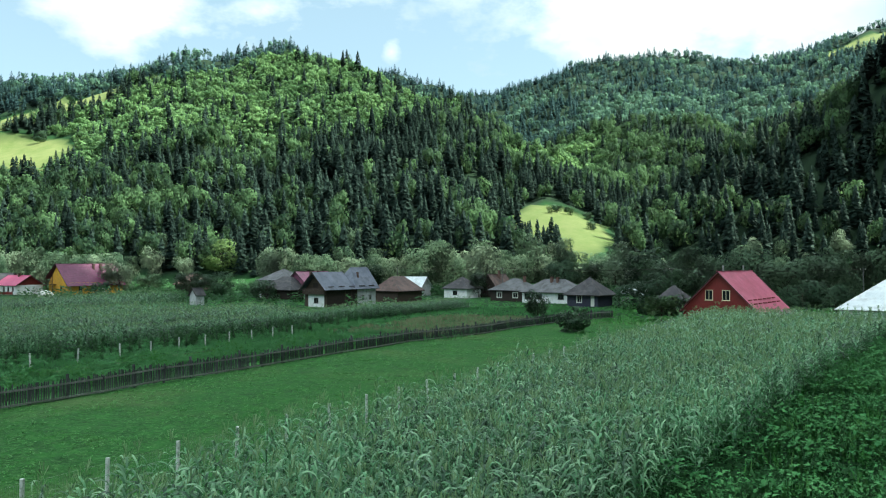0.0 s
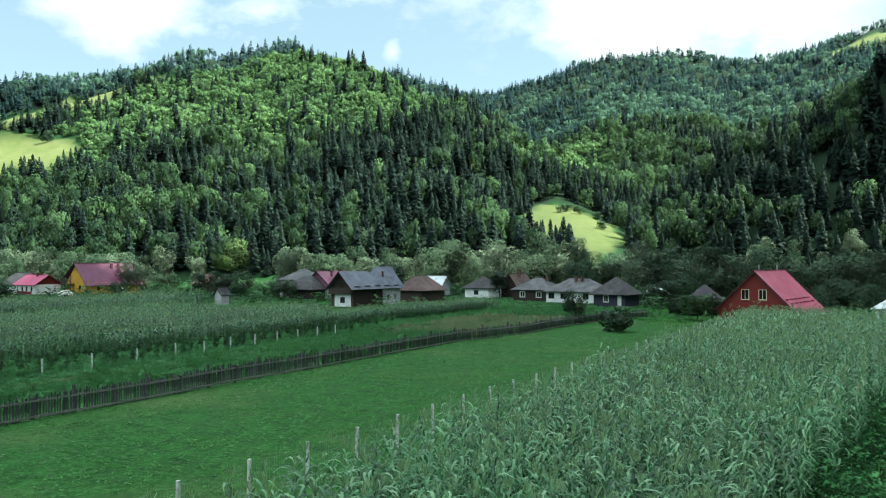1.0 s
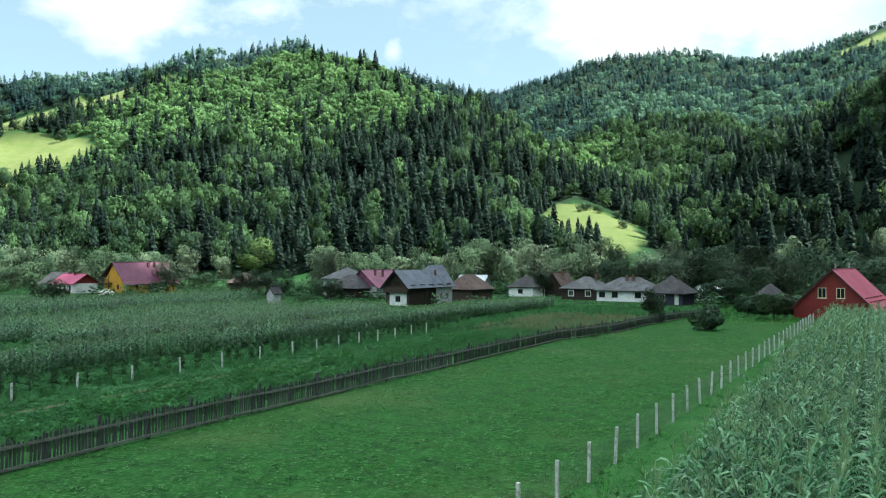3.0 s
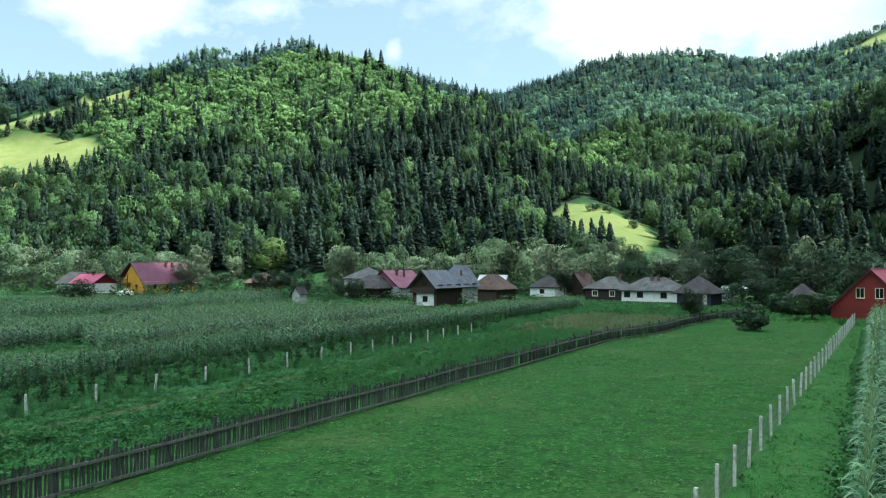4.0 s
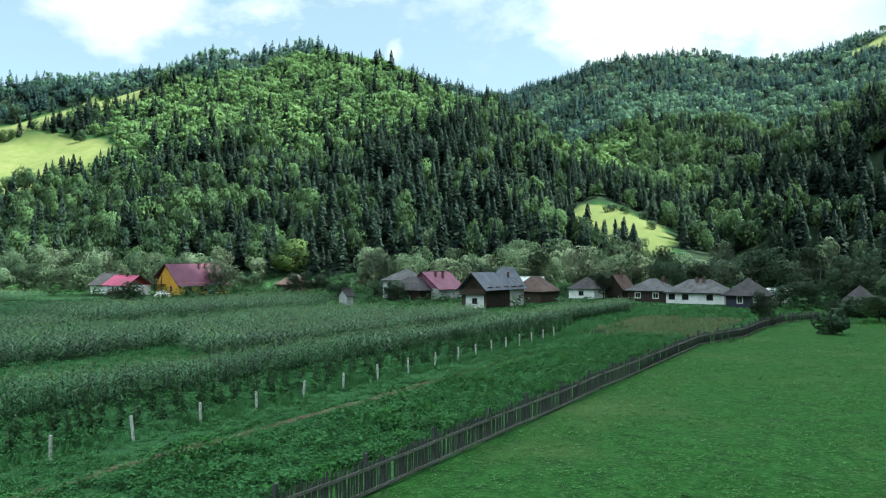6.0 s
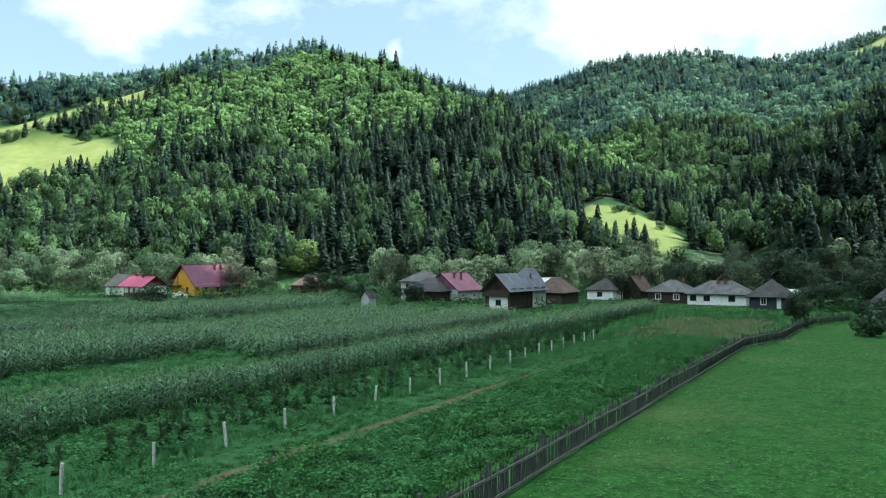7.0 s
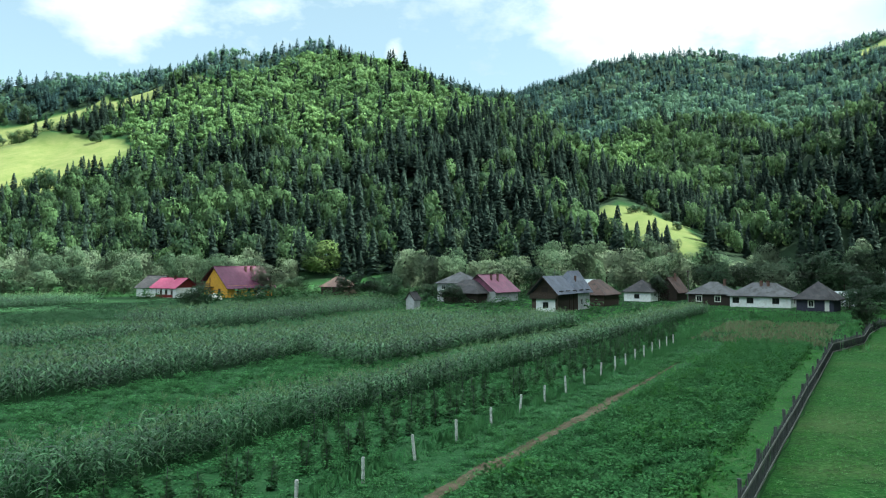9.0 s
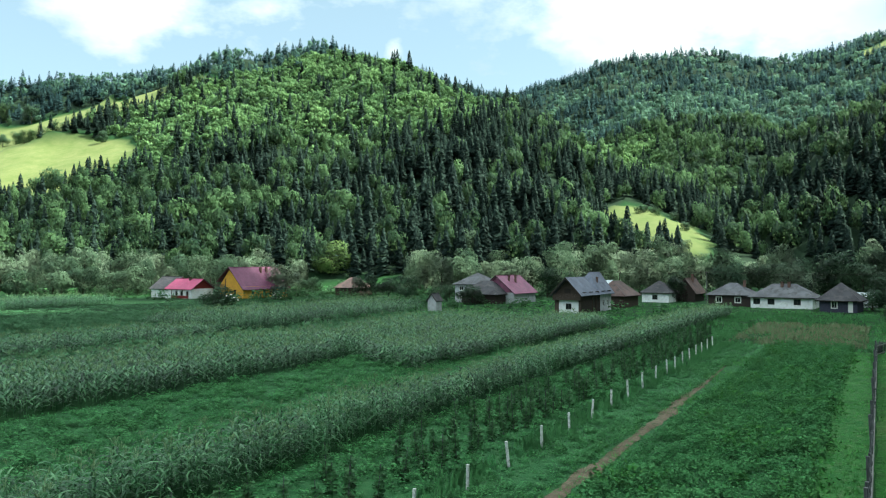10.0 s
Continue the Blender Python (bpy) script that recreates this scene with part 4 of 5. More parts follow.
def build_concrete_fences():
    a = concrete_post(1.42, "slim pale concrete post of a wire fence along the meadow", "posts of the meadow fence")
    pts = []
    for i in range(34):
        y = 6.0 + 2.95 * i
        pts.append((-22.55 + 0.02 * (y - 6), y))
    for i, (x, y) in enumerate(pts):
        m = pose(x, y, 0, fence_rng.gauss(0, 1.2), fence_rng.gauss(0, 1.2), fence_rng.gauss(0, 4))
        if i == 0:
            a.matrix_basis = m
        else:
            copy_thing(a, m)
    wire_run("wire_fence", pts, (0.15, 0.5, 0.85, 1.25), "thin wire netting between concrete posts", 0.12)
    b = concrete_post(1.08, "weathered pale concrete post beside the dirt path", "posts beside the path")
    pts = []
    y = -7.6
    while y < 70:
        pts.append((-54.9 - 0.025 * max(0, y - 10), y))
        y += 4.1 if y < 42 else 3.3
    for i, (x, y) in enumerate(pts):
        m = pose(x, y, 0, fence_rng.gauss(0, 1.5), fence_rng.gauss(0, 1.5), fence_rng.gauss(0, 5)) @ Matrix.Diagonal((1, 1, 1 + fence_rng.uniform(-0.06, 0.08), 1))
        if i == 0:
            b.matrix_basis = m
        else:
            copy_thing(b, m)


build_concrete_fences()

# line of the picket fence: straight along the meadow, then bending to the farmyard
PICKET_LINE = [(-41.2, -22.0), (-41.1, 68.0), (-38.6, 78.5), (-38.2, 92.0), (-37.0, 104.0), (-33.2, 112.0)]


def build_picket_fence():
    e = empty("wooden_fence", -41.1, 15.0, 0)
    ox, oy = -41.1, 15.0
    posts, rails, pickets = [], [], []
    for (xa, ya), (xb, yb) in zip(PICKET_LINE, PICKET_LINE[1:]):
        L = math.hypot(xb - xa, yb - ya)
        n = max(1, round(L / 2.35))
        for i in range(n):
            t0, t1 = i / n, (i + 1) / n
            p0, p1 = (xa + (xb - xa) * t0, ya + (yb - ya) * t0), (xa + (xb - xa) * t1, ya + (yb - ya) * t1)
            posts.append((p0, i % 2 == 0))
            rails.append((p0, p1))
            k = round(L / n / 0.155)
            for j in range(k):
                t = t0 + (t1 - t0) * (j + 0.5) / k
                pickets.append((xa + (xb - xa) * t, ya + (yb - ya) * t, math.atan2(yb - ya, xb - xa)))
    def lift(y):
        return 0.10 * noise.noise((y * 0.12, 1.0, 4.0)) + 0.04 * noise.noise((y * 0.5, 2.0, 4.0))
    bm = bmesh.new()
    box(bm, -0.07, 0.07, -0.065, 0.065, -0.25, 1.36)
    bmesh.ops.bevel(bm, geom=list(bm.edges), offset=0.015, segments=1, affect="EDGES")
    first = part("post", bm, PICKET_WOOD, e)
    for i, ((x, y), big) in enumerate(posts):
        o = first if i == 0 else new("post", first.data)
        o.parent = e
        o.matrix_basis = pose(x - ox - 0.07, y - oy, lift(y), fence_rng.gauss(0, 2), fence_rng.gauss(0, 2), fence_rng.gauss(0, 6)) @ Matrix.Diagonal((1, 1, 1.08 if big else 0.8, 1))
    for (p0, p1) in rails:
        for z in (0.16, 0.94):
            a, b = Vector((p0[0] - ox, p0[1] - oy, z + lift(p0[1]))), Vector((p1[0] - ox, p1[1] - oy, z + lift(p1[1])))
            bm = bmesh.new()
            d = b - a
            vs = box(bm, -0.018, 0.018, -d.length / 2 - 0.03, d.length / 2 + 0.03, -0.055, 0.055)
            o = part("rail", bm, RAIL, e)
            o.matrix_basis = Matrix.Translation((a + b) / 2 + Vector((0.045, 0, 0))) @ d.to_track_quat("Y", "Z").to_matrix().to_4x4()
    bm = bmesh.new()
    for q in (0,):
        vs = [bm.verts.new(c) for c in ((-0.046, -0.011, 0.05), (0.046, -0.011, 0.05), (0.046, -0.011, 1.13), (0, -0.011, 1.2), (-0.046, -0.011, 1.13))]
        ws = [bm.verts.new((v.co.x, 0.012, v.co.z)) for v in vs]
        bm.faces.new(vs)
        bm.faces.new(ws[::-1])
        for i in range(5):
            bm.faces.new((vs[i], ws[i], ws[(i + 1) % 5], vs[(i + 1) % 5]))
    first, rest, single = None, [], 0
    proto = None
    V, F = [], []
    for x, y, a in pickets:
        if fence_rng.random() < 0.03:
            continue
        m = pose(x - ox, y - oy, lift(y) + fence_rng.gauss(0, 0.025), fence_rng.gauss(0, 1), fence_rng.gauss(0, 1.6), math.degrees(a) + fence_rng.gauss(0, 5)) @ Matrix.Diagonal((fence_rng.uniform(0.75, 1.25), 1, fence_rng.uniform(0.9, 1.1), 1))
        if 2.0 < y < 46.0 and single < 300:
            if proto is None:
                proto = part("picket", bm, PICKET_WOOD, e)
                proto.matrix_basis = m
            else:
                o = new("picket", proto.data)
                o.parent = e
                o.matrix_basis = m
            single += 1
        else:
            rest.append(m)
    base = np.array([v.co[:] for v in proto.data.vertices])
    tri = []
    for p in proto.data.polygons:
        vv = list(p.vertices)
        tri += [(vv[0], vv[i], vv[i + 1]) for i in range(1, len(vv) - 1)]
    tri = np.array(tri)
    for i, m in enumerate(rest):
        R, t = np.array(m.to_3x3()), np.array(m.translation)
        V.append(base @ R.T + t)
        F.append(tri + i * len(base))
    o = new("picket_run", tri_mesh("picket_run", np.concatenate(V), np.concatenate(F), PICKET_WOOD))
    o.parent = e
    tagged(o, kind="stuff")
    return tagged(e, "weathered grey picket fence with square posts between meadow and weeds", "fence")


build_picket_fence()

# ---- houses ----


def wall_panel(bm, length, z0, z1, thick, openings, m):
    """A wall along local x from 0 to length, its outer face at y = 0, with openings (x0, x1, z0, z1) through it."""
    xs = sorted({0.0, length, *[o[0] for o in openings], *[o[1] for o in openings]})
    zs = sorted({z0, z1, *[o[2] for o in openings], *[o[3] for o in openings]})
    made = {}

    def vert(i, k, q):
        if (i, k, q) not in made:
            made[i, k, q] = bm.verts.new(m @ Vector((xs[i], thick * q, zs[k])))
        return made[i, k, q]

    def solid(i, k):
        if not (0 <= i < len(xs) - 1 and 0 <= k < len(zs) - 1):
            return False
        cx, cz = (xs[i] + xs[i + 1]) / 2, (zs[k] + zs[k + 1]) / 2
        return not any(o[0] < cx < o[1] and o[2] < cz < o[3] for o in openings)

    for i in range(len(xs) - 1):
        for k in range(len(zs) - 1):
            if not solid(i, k):
                continue
            bm.faces.new([vert(a, c, 0) for a, c in ((i, k), (i + 1, k), (i + 1, k + 1), (i, k + 1))])
            bm.faces.new([vert(a, c, 1) for a, c in ((i, k + 1), (i + 1, k + 1), (i + 1, k), (i, k))])
            for (di, dk), (p, q) in {(-1, 0): ((i, k), (i, k + 1)), (1, 0): ((i + 1, k + 1), (i + 1, k)), (0, -1): ((i + 1, k), (i, k)), (0, 1): ((i, k + 1), (i + 1, k + 1))}.items():
                if not solid(i + di, k + dk):
                    bm.faces.new([vert(*p, 0), vert(*q, 0), vert(*q, 1), vert(*p, 1)])


def side_matrix(side, w, d):
    """From a wall's own axes to the house's: s front (towards -y), e right, n back, w left."""
    return {"s": Matrix.Identity(4), "e": Matrix.Translation((w, 0, 0)) @ Matrix.Rotation(radians(90), 4, "Z"),
            "n": Matrix.Translation((w, d, 0)) @ Matrix.Rotation(radians(180), 4, "Z"), "w": Matrix.Translation((0, d, 0)) @ Matrix.Rotation(radians(-90), 4, "Z")}[side]


def window(house_ob, m, x0, x1, z0, z1, frame_mat, bars=1, surround=None):
    f = 0.07
    bm = bmesh.new()
    for a in ((x0, x1, z0, z0 + f), (x0, x1, z1 - f, z1), (x0, x0 + f, z0 + f, z1 - f), (x1 - f, x1, z0 + f, z1 - f)):
        box(bm, a[0], a[1], 0.03, 0.10, a[2], a[3])
    for i in range(bars):
        xm = x0 + (x1 - x0) * (i + 1) / (bars + 1)
        box(bm, xm - 0.03, xm + 0.03, 0.032, 0.098, z0 + f, z1 - f)
    if surround:
        s = 0.11
        for a in ((x0 - s, x1 + s, z1, z1 + s), (x0 - s, x0, z0 - s, z1), (x1, x1 + s, z0 - s, z1), (x0, x1, z0 - s, z0)):
            box(bm, a[0], a[1], -0.03, 0.0, a[2], a[3])
    bm.transform(m)
    win = part("window", bm, frame_mat, house_ob)
    bm = bmesh.new()
    box(bm, x0 + f, x1 - f, 0.055, 0.07, z0 + f, z1 - f)
    bm.transform(m)
    part("pane", bm, GLASS, win)
    bm = bmesh.new()
    box(bm, x0 - 0.05, x1 + 0.05, -0.06, 0.03, z0 - 0.05, z0)
    bm.transform(m)
    part("sill", bm, frame_mat, win)
    return win


def chimney(house_ob, x, y, z0, z1, w=0.5, mat=None):
    bm = bmesh.new()
    box(bm, x - w / 2, x + w / 2, y - w / 2, y + w / 2, z0, z1)
    box(bm, x - w / 2 - 0.06, x + w / 2 + 0.06, y - w / 2 - 0.06, y + w / 2 + 0.06, z1, z1 + 0.12)
    return part("chimney", bm, mat or BRICK, house_ob)


def house(label, x, y, w, d, wall_h, rise, walls, roof, kind="gable_y", turn=0.0, over=0.5, ridge=0.5, eaves=(0.0, 0.0), openings=(), frame_mat=None,
          gable=None, chimneys=(), hip=1.0, name="house", group="village houses", bars=1, surround=None, doors=()):
    """A house with its front left corner at (x, y), w across and d deep. gable_y: the ridge runs from front to back; gable_x: across; hip: hipped along the longer side.
    ridge: where the ridge lies across; eaves: how far the two eaves drop below the wall's top. openings: (side, x0, x1, z0, z1)."""
    e = empty(name, x, y, 0, turn)
    frame_mat = frame_mat or FRAME
    th = 0.3
    for side in "senw":
        length = w if side in "sn" else d
        inset = 0.0 if side in "sn" else th
        ops = [(a, b, z0, z1) for s, a, b, z0, z1 in [*openings, *doors] if s == side]
        m = side_matrix(side, w, d)
        bm = bmesh.new()
        if side in "sn":
            wall_panel(bm, length, -0.2, wall_h, th, ops, m)
        else:
            wall_panel(bm, length - 2 * th, -0.2, wall_h, th, [(a - th, b - th, z0, z1) for a, b, z0, z1 in ops], m @ Matrix.Translation((th, 0, 0)))
        mat = walls[side] if isinstance(walls, dict) else walls
        part("wall", bm, mat, e)
    for s, a, b, z0, z1 in openings:
        window(e, side_matrix(s, w, d), a, b, z0, z1, frame_mat, bars, surround)
    for s, a, b, z0, z1 in doors:
        bm = bmesh.new()
        box(bm, a, b, 0.08, 0.14, z0, z1)
        for q in (0.25, 0.6):
            box(bm, a + 0.12, b - 0.12, 0.06, 0.08, z0 + (z1 - z0) * q, z0 + (z1 - z0) * (q + 0.28))
        bm.transform(side_matrix(s, w, d))
        part("door", bm, BROWN_WOOD if frame_mat is not FRAME else FRAME, e)
    # floor slab under the roof keeps the inside dark
    bm = bmesh.new()
    box(bm, th, w - th, th, d - th, wall_h - 0.1, wall_h - 0.02)
    part("loft_floor", bm, BROWN_WOOD, e)
    t = 0.14
    zr = wall_h + rise
    if kind in ("gable_y", "gable_x"):
        flip = kind == "gable_x"
        W, D = (d, w) if flip else (w, d)

        def P(u, v, z):
            return (v, u, z) if flip else (u, v, z)
        rx = ridge * W
        lz, rz = wall_h - eaves[0], wall_h - eaves[1]
        sl, sr = (zr - lz) / rx, (zr - rz) / (W - rx)
        L = [P(-over, -over, lz - sl * over), P(rx, -over, zr), P(rx, D + over, zr), P(-over, D + over, lz - sl * over)]
        R = [P(rx, -over, zr), P(W + over, -over, rz - sr * over), P(W + over, D + over, rz - sr * over), P(rx, D + over, zr)]
        for q in (L, R):
            bm = bmesh.new()
            pts = [Vector(p) for p in q]
            n = (pts[1] - pts[0]).cross(pts[2] - pts[0])
            slab(bm, [p + Vector((0, 0, t + 0.02)) for p in (pts if n.z > 0 else pts[::-1])], t)
            part("roof_slope", bm, roof, e)
        for v0 in (0.0, D - th):
            bm = bmesh.new()
            tri = [(0, lz), (rx, zr), (W, rz)] if not any(eaves) else [(0, min(lz, wall_h)), (rx, zr), (W, min(rz, wall_h))]
            a = [bm.verts.new(P(u, v0, z - 0.004)) for u, z in tri]
            b = [bm.verts.new(P(u, v0 + th, z - 0.004)) for u, z in tri]
            bm.faces.new(a)
            bm.faces.new(b[::-1])
            for i in range(3):
                bm.faces.new((a[i], b[i], b[(i + 1) % 3], a[(i + 1) % 3]))
            part("gable", bm, gable or (walls["s"] if isinstance(walls, dict) else walls), e)
        for v0 in (-over - 0.03, D + over):
            bm = bmesh.new()
            for q in ((P(-over, v0, lz - sl * over), P(rx, v0, zr)), (P(rx, v0, zr), P(W + over, v0, rz - sr * over))):
                p0, p1 = Vector(q[0]), Vector(q[1])
                dv = Vector(P(0, 0.03, 0))
                vs = [bm.verts.new(p) for p in (p0, p1, p1 + Vector((0, 0, t + 0.03)), p0 + Vector((0, 0, t + 0.03)))]
                ws = [bm.verts.new(v.co + dv) for v in vs]
                bm.faces.new(vs)
                bm.faces.new(ws[::-1])
                for i in range(4):
                    bm.faces.new((vs[i], ws[i], ws[(i + 1) % 4], vs[(i + 1) % 4]))
            part("bargeboard", bm, DARK_WOOD, e)
        bm = bmesh.new()
        c = [P(rx - 0.12, -over, zr + 0.05), P(rx + 0.12, -over, zr + 0.05), P(rx + 0.12, D + over, zr + 0.05), P(rx - 0.12, D + over, zr + 0.05)]
        box(bm, min(p[0] for p in c), max(p[0] for p in c), min(p[1] for p in c), max(p[1] for p in c), zr + t - 0.03, zr + t + 0.05)
        part("ridge_cap", bm, roof, e)
    elif kind == "hip":
        o = over
        half = min(w, d) / 2 + o
        drop = rise / (half - o) * o if half > o else 0
        ze = wall_h - drop * 0.5
        inset = half * hip
        if w >= d:
            A, B = (-o + inset, d / 2, zr), (w + o - inset, d / 2, zr)
        else:
            A, B = (w / 2, -o + inset, zr), (w / 2, d + o - inset, zr)
        c = [(-o, -o, ze), (w + o, -o, ze), (w + o, d + o, ze), (-o, d + o, ze)]
        if (Vector(A) - Vector(B)).length < 0.05:
            faces = [(c[0], c[1], A), (c[1], c[2], A), (c[2], c[3], A), (c[3], c[0], A)]
        elif w >= d:
            faces = [(c[0], c[1], B, A), (c[1], c[2], B), (c[2], c[3], A, B), (c[3], c[0], A)]
        else:
            faces = [(c[0], c[1], A), (c[1], c[2], B, A), (c[2], c[3], B), (c[3], c[0], A, B)]
        for q in faces:
            bm = bmesh.new()
            slab(bm, [Vector(p) + Vector((0, 0, 0.1)) for p in q], 0.1)
            part("roof_slope", bm, roof, e)
        bm = bmesh.new()
        box(bm, -o + 0.02, w + o - 0.02, -o + 0.02, d + o - 0.02, ze - 0.06, ze - 0.01)
        part("soffit", bm, DARK_WOOD, e)
    for cx, cy, z0, z1, cw in chimneys:
        chimney(e, cx, cy, z0, z1, cw)
    return tagged(e, label, "house", group)


def win_row(side, starts, width, z0, z1):
    return [(side, s, s + width, z0, z1) for s in starts]


# white cottage with a red roof, and the dark barn joined to it
cottage = house("white plastered cottage with a bright red sheet roof", -201.6, 126.2, 9.6, 7.0, 2.5, 2.3, WHITE, ROOF_RED, "gable_x", -4, openings=win_row("s", (3.4, 5.4, 7.6), 0.8, 0.8, 1.9), frame_mat=DARK_FRAME, gable=RED_PAINT, chimneys=[(5.6, 3.0, 4.2, 5.3, 0.5)])
house("dark grey barn joined to the red-roofed cottage", -208.9, 127.7, 7.0, 8.0, 2.4, 2.9, WHITE, ROOF_DARK, "gable_x", -4, gable=DARK_WOOD, name="barn")
# yellow house with a wine-red roof
yellow = house("tall yellow plastered house with a wine-red sheet roof", -189.8, 133.0, 8.4, 16.0, 3.0, 4.8, YELLOW, ROOF_WINE, "gable_y", -3, ridge=0.45, eaves=(-1.6, 0.2), over=0.7,
               openings=win_row("s", (5.0,), 0.9, 1.0, 2.2) + win_row("e", (3.0, 7.0, 10.5), 0.9, 1.0, 2.1), frame_mat=DARK_FRAME, chimneys=[(5.0, 9.5, 5.2, 7.7, 0.5), (5.0, 11.6, 5.2, 7.7, 0.5)])
# low brown barn
house("low barn with a rusty brown tiled roof", -173.0, 160.0, 8.0, 6.0, 2.3, 2.6, BROWN_WOOD, ROOF_BROWN, "hip", -2, name="barn")
# small whitewashed hut
house("small grey-washed hut with a dark roof", -114.6, 109.6, 1.9, 1.9, 2.0, 1.2, GREY_PLASTER, ROOF_DARK, "gable_y", -5, over=0.25, name="hut")
# two-storey grey house and the dark shed joined to it
house("two-storey grey plastered house with a dark hipped roof", -126.0, 142.0, 7.5, 8.0, 4.2, 2.4, GREY_PLASTER, ROOF_MID, "hip", -3, openings=win_row("s", (1.2, 4.6), 1.0, 2.7, 3.7) + win_row("s", (1.2,), 1.0, 0.8, 1.8), frame_mat=FRAME)
house("dark wooden shed with a broad dark shingle roof", -122.5, 138.6, 8.6, 7.6, 2.2, 2.7, DARK_WOOD, ROOF_DARK, "hip", -3, hip=0.8, name="shed", over=0.6)
house("house with a faded wine-red sheet roof and grey walls", -120.5, 143.5, 9.0, 10.0, 2.4, 3.6, GREY_PLASTER, ROOF_PINK, "gable_y", -6, gable=ROOF_PINK, chimneys=[(6.0, 3.0, 3.6, 6.0, 0.4), (6.4, 5.2, 3.6, 6.2, 0.4)])
# the large grey-roofed house with a white front
big = house("large wooden house with a slate-grey roof and white-plastered front", -91.9, 115.8, 5.0, 14.6, 3.3, 3.0, {"s": BROWN_WOOD, "e": DARK_WOOD, "n": BROWN_WOOD, "w": DARK_WOOD}, ROOF_GREY, "bare", -4, openings=win_row("e", (10.2, 12.4), 0.8, 0.9, 2.0), chimneys=[(3.9, 10.4, 4.6, 6.2, 0.3)])
house("barn with a rusty brown roof beside the grey house", -92.0, 138.5, 6.4, 8.5, 2.4, 2.8, BROWN_WOOD, ROOF_BROWN, "hip", -4, hip=0.7, name="barn")
house("low white house with a dark hipped roof", -88.6, 163.0, 6.2, 6.4, 2.3, 2.5, WHITE, ROOF_DARK, "hip", -4, openings=win_row("s", (2.4,), 1.2, 0.7, 1.7), frame_mat=DARK_FRAME)
house("small house with a faded red tiled roof", -82.5, 170.0, 4.4, 8.0, 2.3, 3.0, DARK_WOOD, ROOF_BROWN, "gable_y", -4, chimneys=[(2.8, 4.0, 4.0, 6.2, 0.5)])
house("dark wooden cottage with a grey hipped roof", -72.2, 153.6, 8.4, 7.0, 2.4, 2.3, DARK_WOOD, ROOF_MID, "hip", -5, openings=win_row("s", (1.6, 5.4), 1.1, 0.8, 1.9), chimneys=[(6.6, 3.0, 4.0, 5.2, 0.5)], surround=True)
house("long white cottage with a grey hipped roof", -63.4, 150.0, 11.4, 7.0, 2.3, 2.4, WHITE, ROOF_MID, "hip", -6, openings=win_row("s", (0.5, 3.2, 8.0), 1.3, 0.8, 1.9) + win_row("e", (3.0,), 0.7, 0.8, 1.8), frame_mat=DARK_FRAME, chimneys=[(5.4, 2.6, 3.8, 5.1, 0.5), (6.7, 2.6, 3.8, 5.1, 0.5)], over=0.6)
house("square dark log house with a pyramid shingle roof", -50.4, 140.6, 6.2, 6.2, 2.4, 2.9, LOG_WALL, ROOF_DARK, "hip", -8, openings=win_row("s", (2.0,), 0.9, 0.8, 2.0), doors=[("s", 4.7, 5.5, 0.1, 2.1)], over=0.7, surround=True)
# red house behind the maize
red_house = house("red-painted board house with a steep rose-red sheet roof", -23.7, 113.6, 9.8, 14.6, 1.7, 5.0, RED_PAINT, ROOF_ROSE, "gable_y", -9, over=0.5, frame_mat=CREAM, name="house")
house("small dark shed with a pyramid roof", -31.2, 127.5, 5.0, 4.6, 1.8, 2.5, DARK_WOOD, ROOF_DARK, "hip", -6, name="shed")
house("house with a pale sheet-metal hipped roof", -4.6, 122.0, 12.0, 11.0, 1.7, 4.2, WHITE, ROOF_WHITE, "hip", -8)
house("low shed with a white sheet roof among bushes", -46.2, 162.0, 4.6, 3.4, 1.7, 1.1, GREY_PLASTER, ROOF_WHITE, "gable_x", -8, over=0.3, name="shed")
house("house with a pale sheet roof among trees", -105.0, 168.5, 6.6, 6.0, 2.2, 2.4, GREY_PLASTER, ROOF_WHITE, "gable_x", 4)

# ---- single trees ----
TREE_CROWNS = [crown_template(14, 2800, 0.028, s, -0.1, 0.4) for s in (40, 41, 42, 43)]
BUSHES = [crown_template(10, 1000, 0.046, s, -0.15, 0.36) for s in (80, 81, 82)]
for bush_v, bush_f, bush_out in BUSHES:
    bush_v[:, 2] = np.maximum(0.0, (bush_v[:, 2] - 0.24) / 0.76)
tree_rng = np.random.RandomState(77)


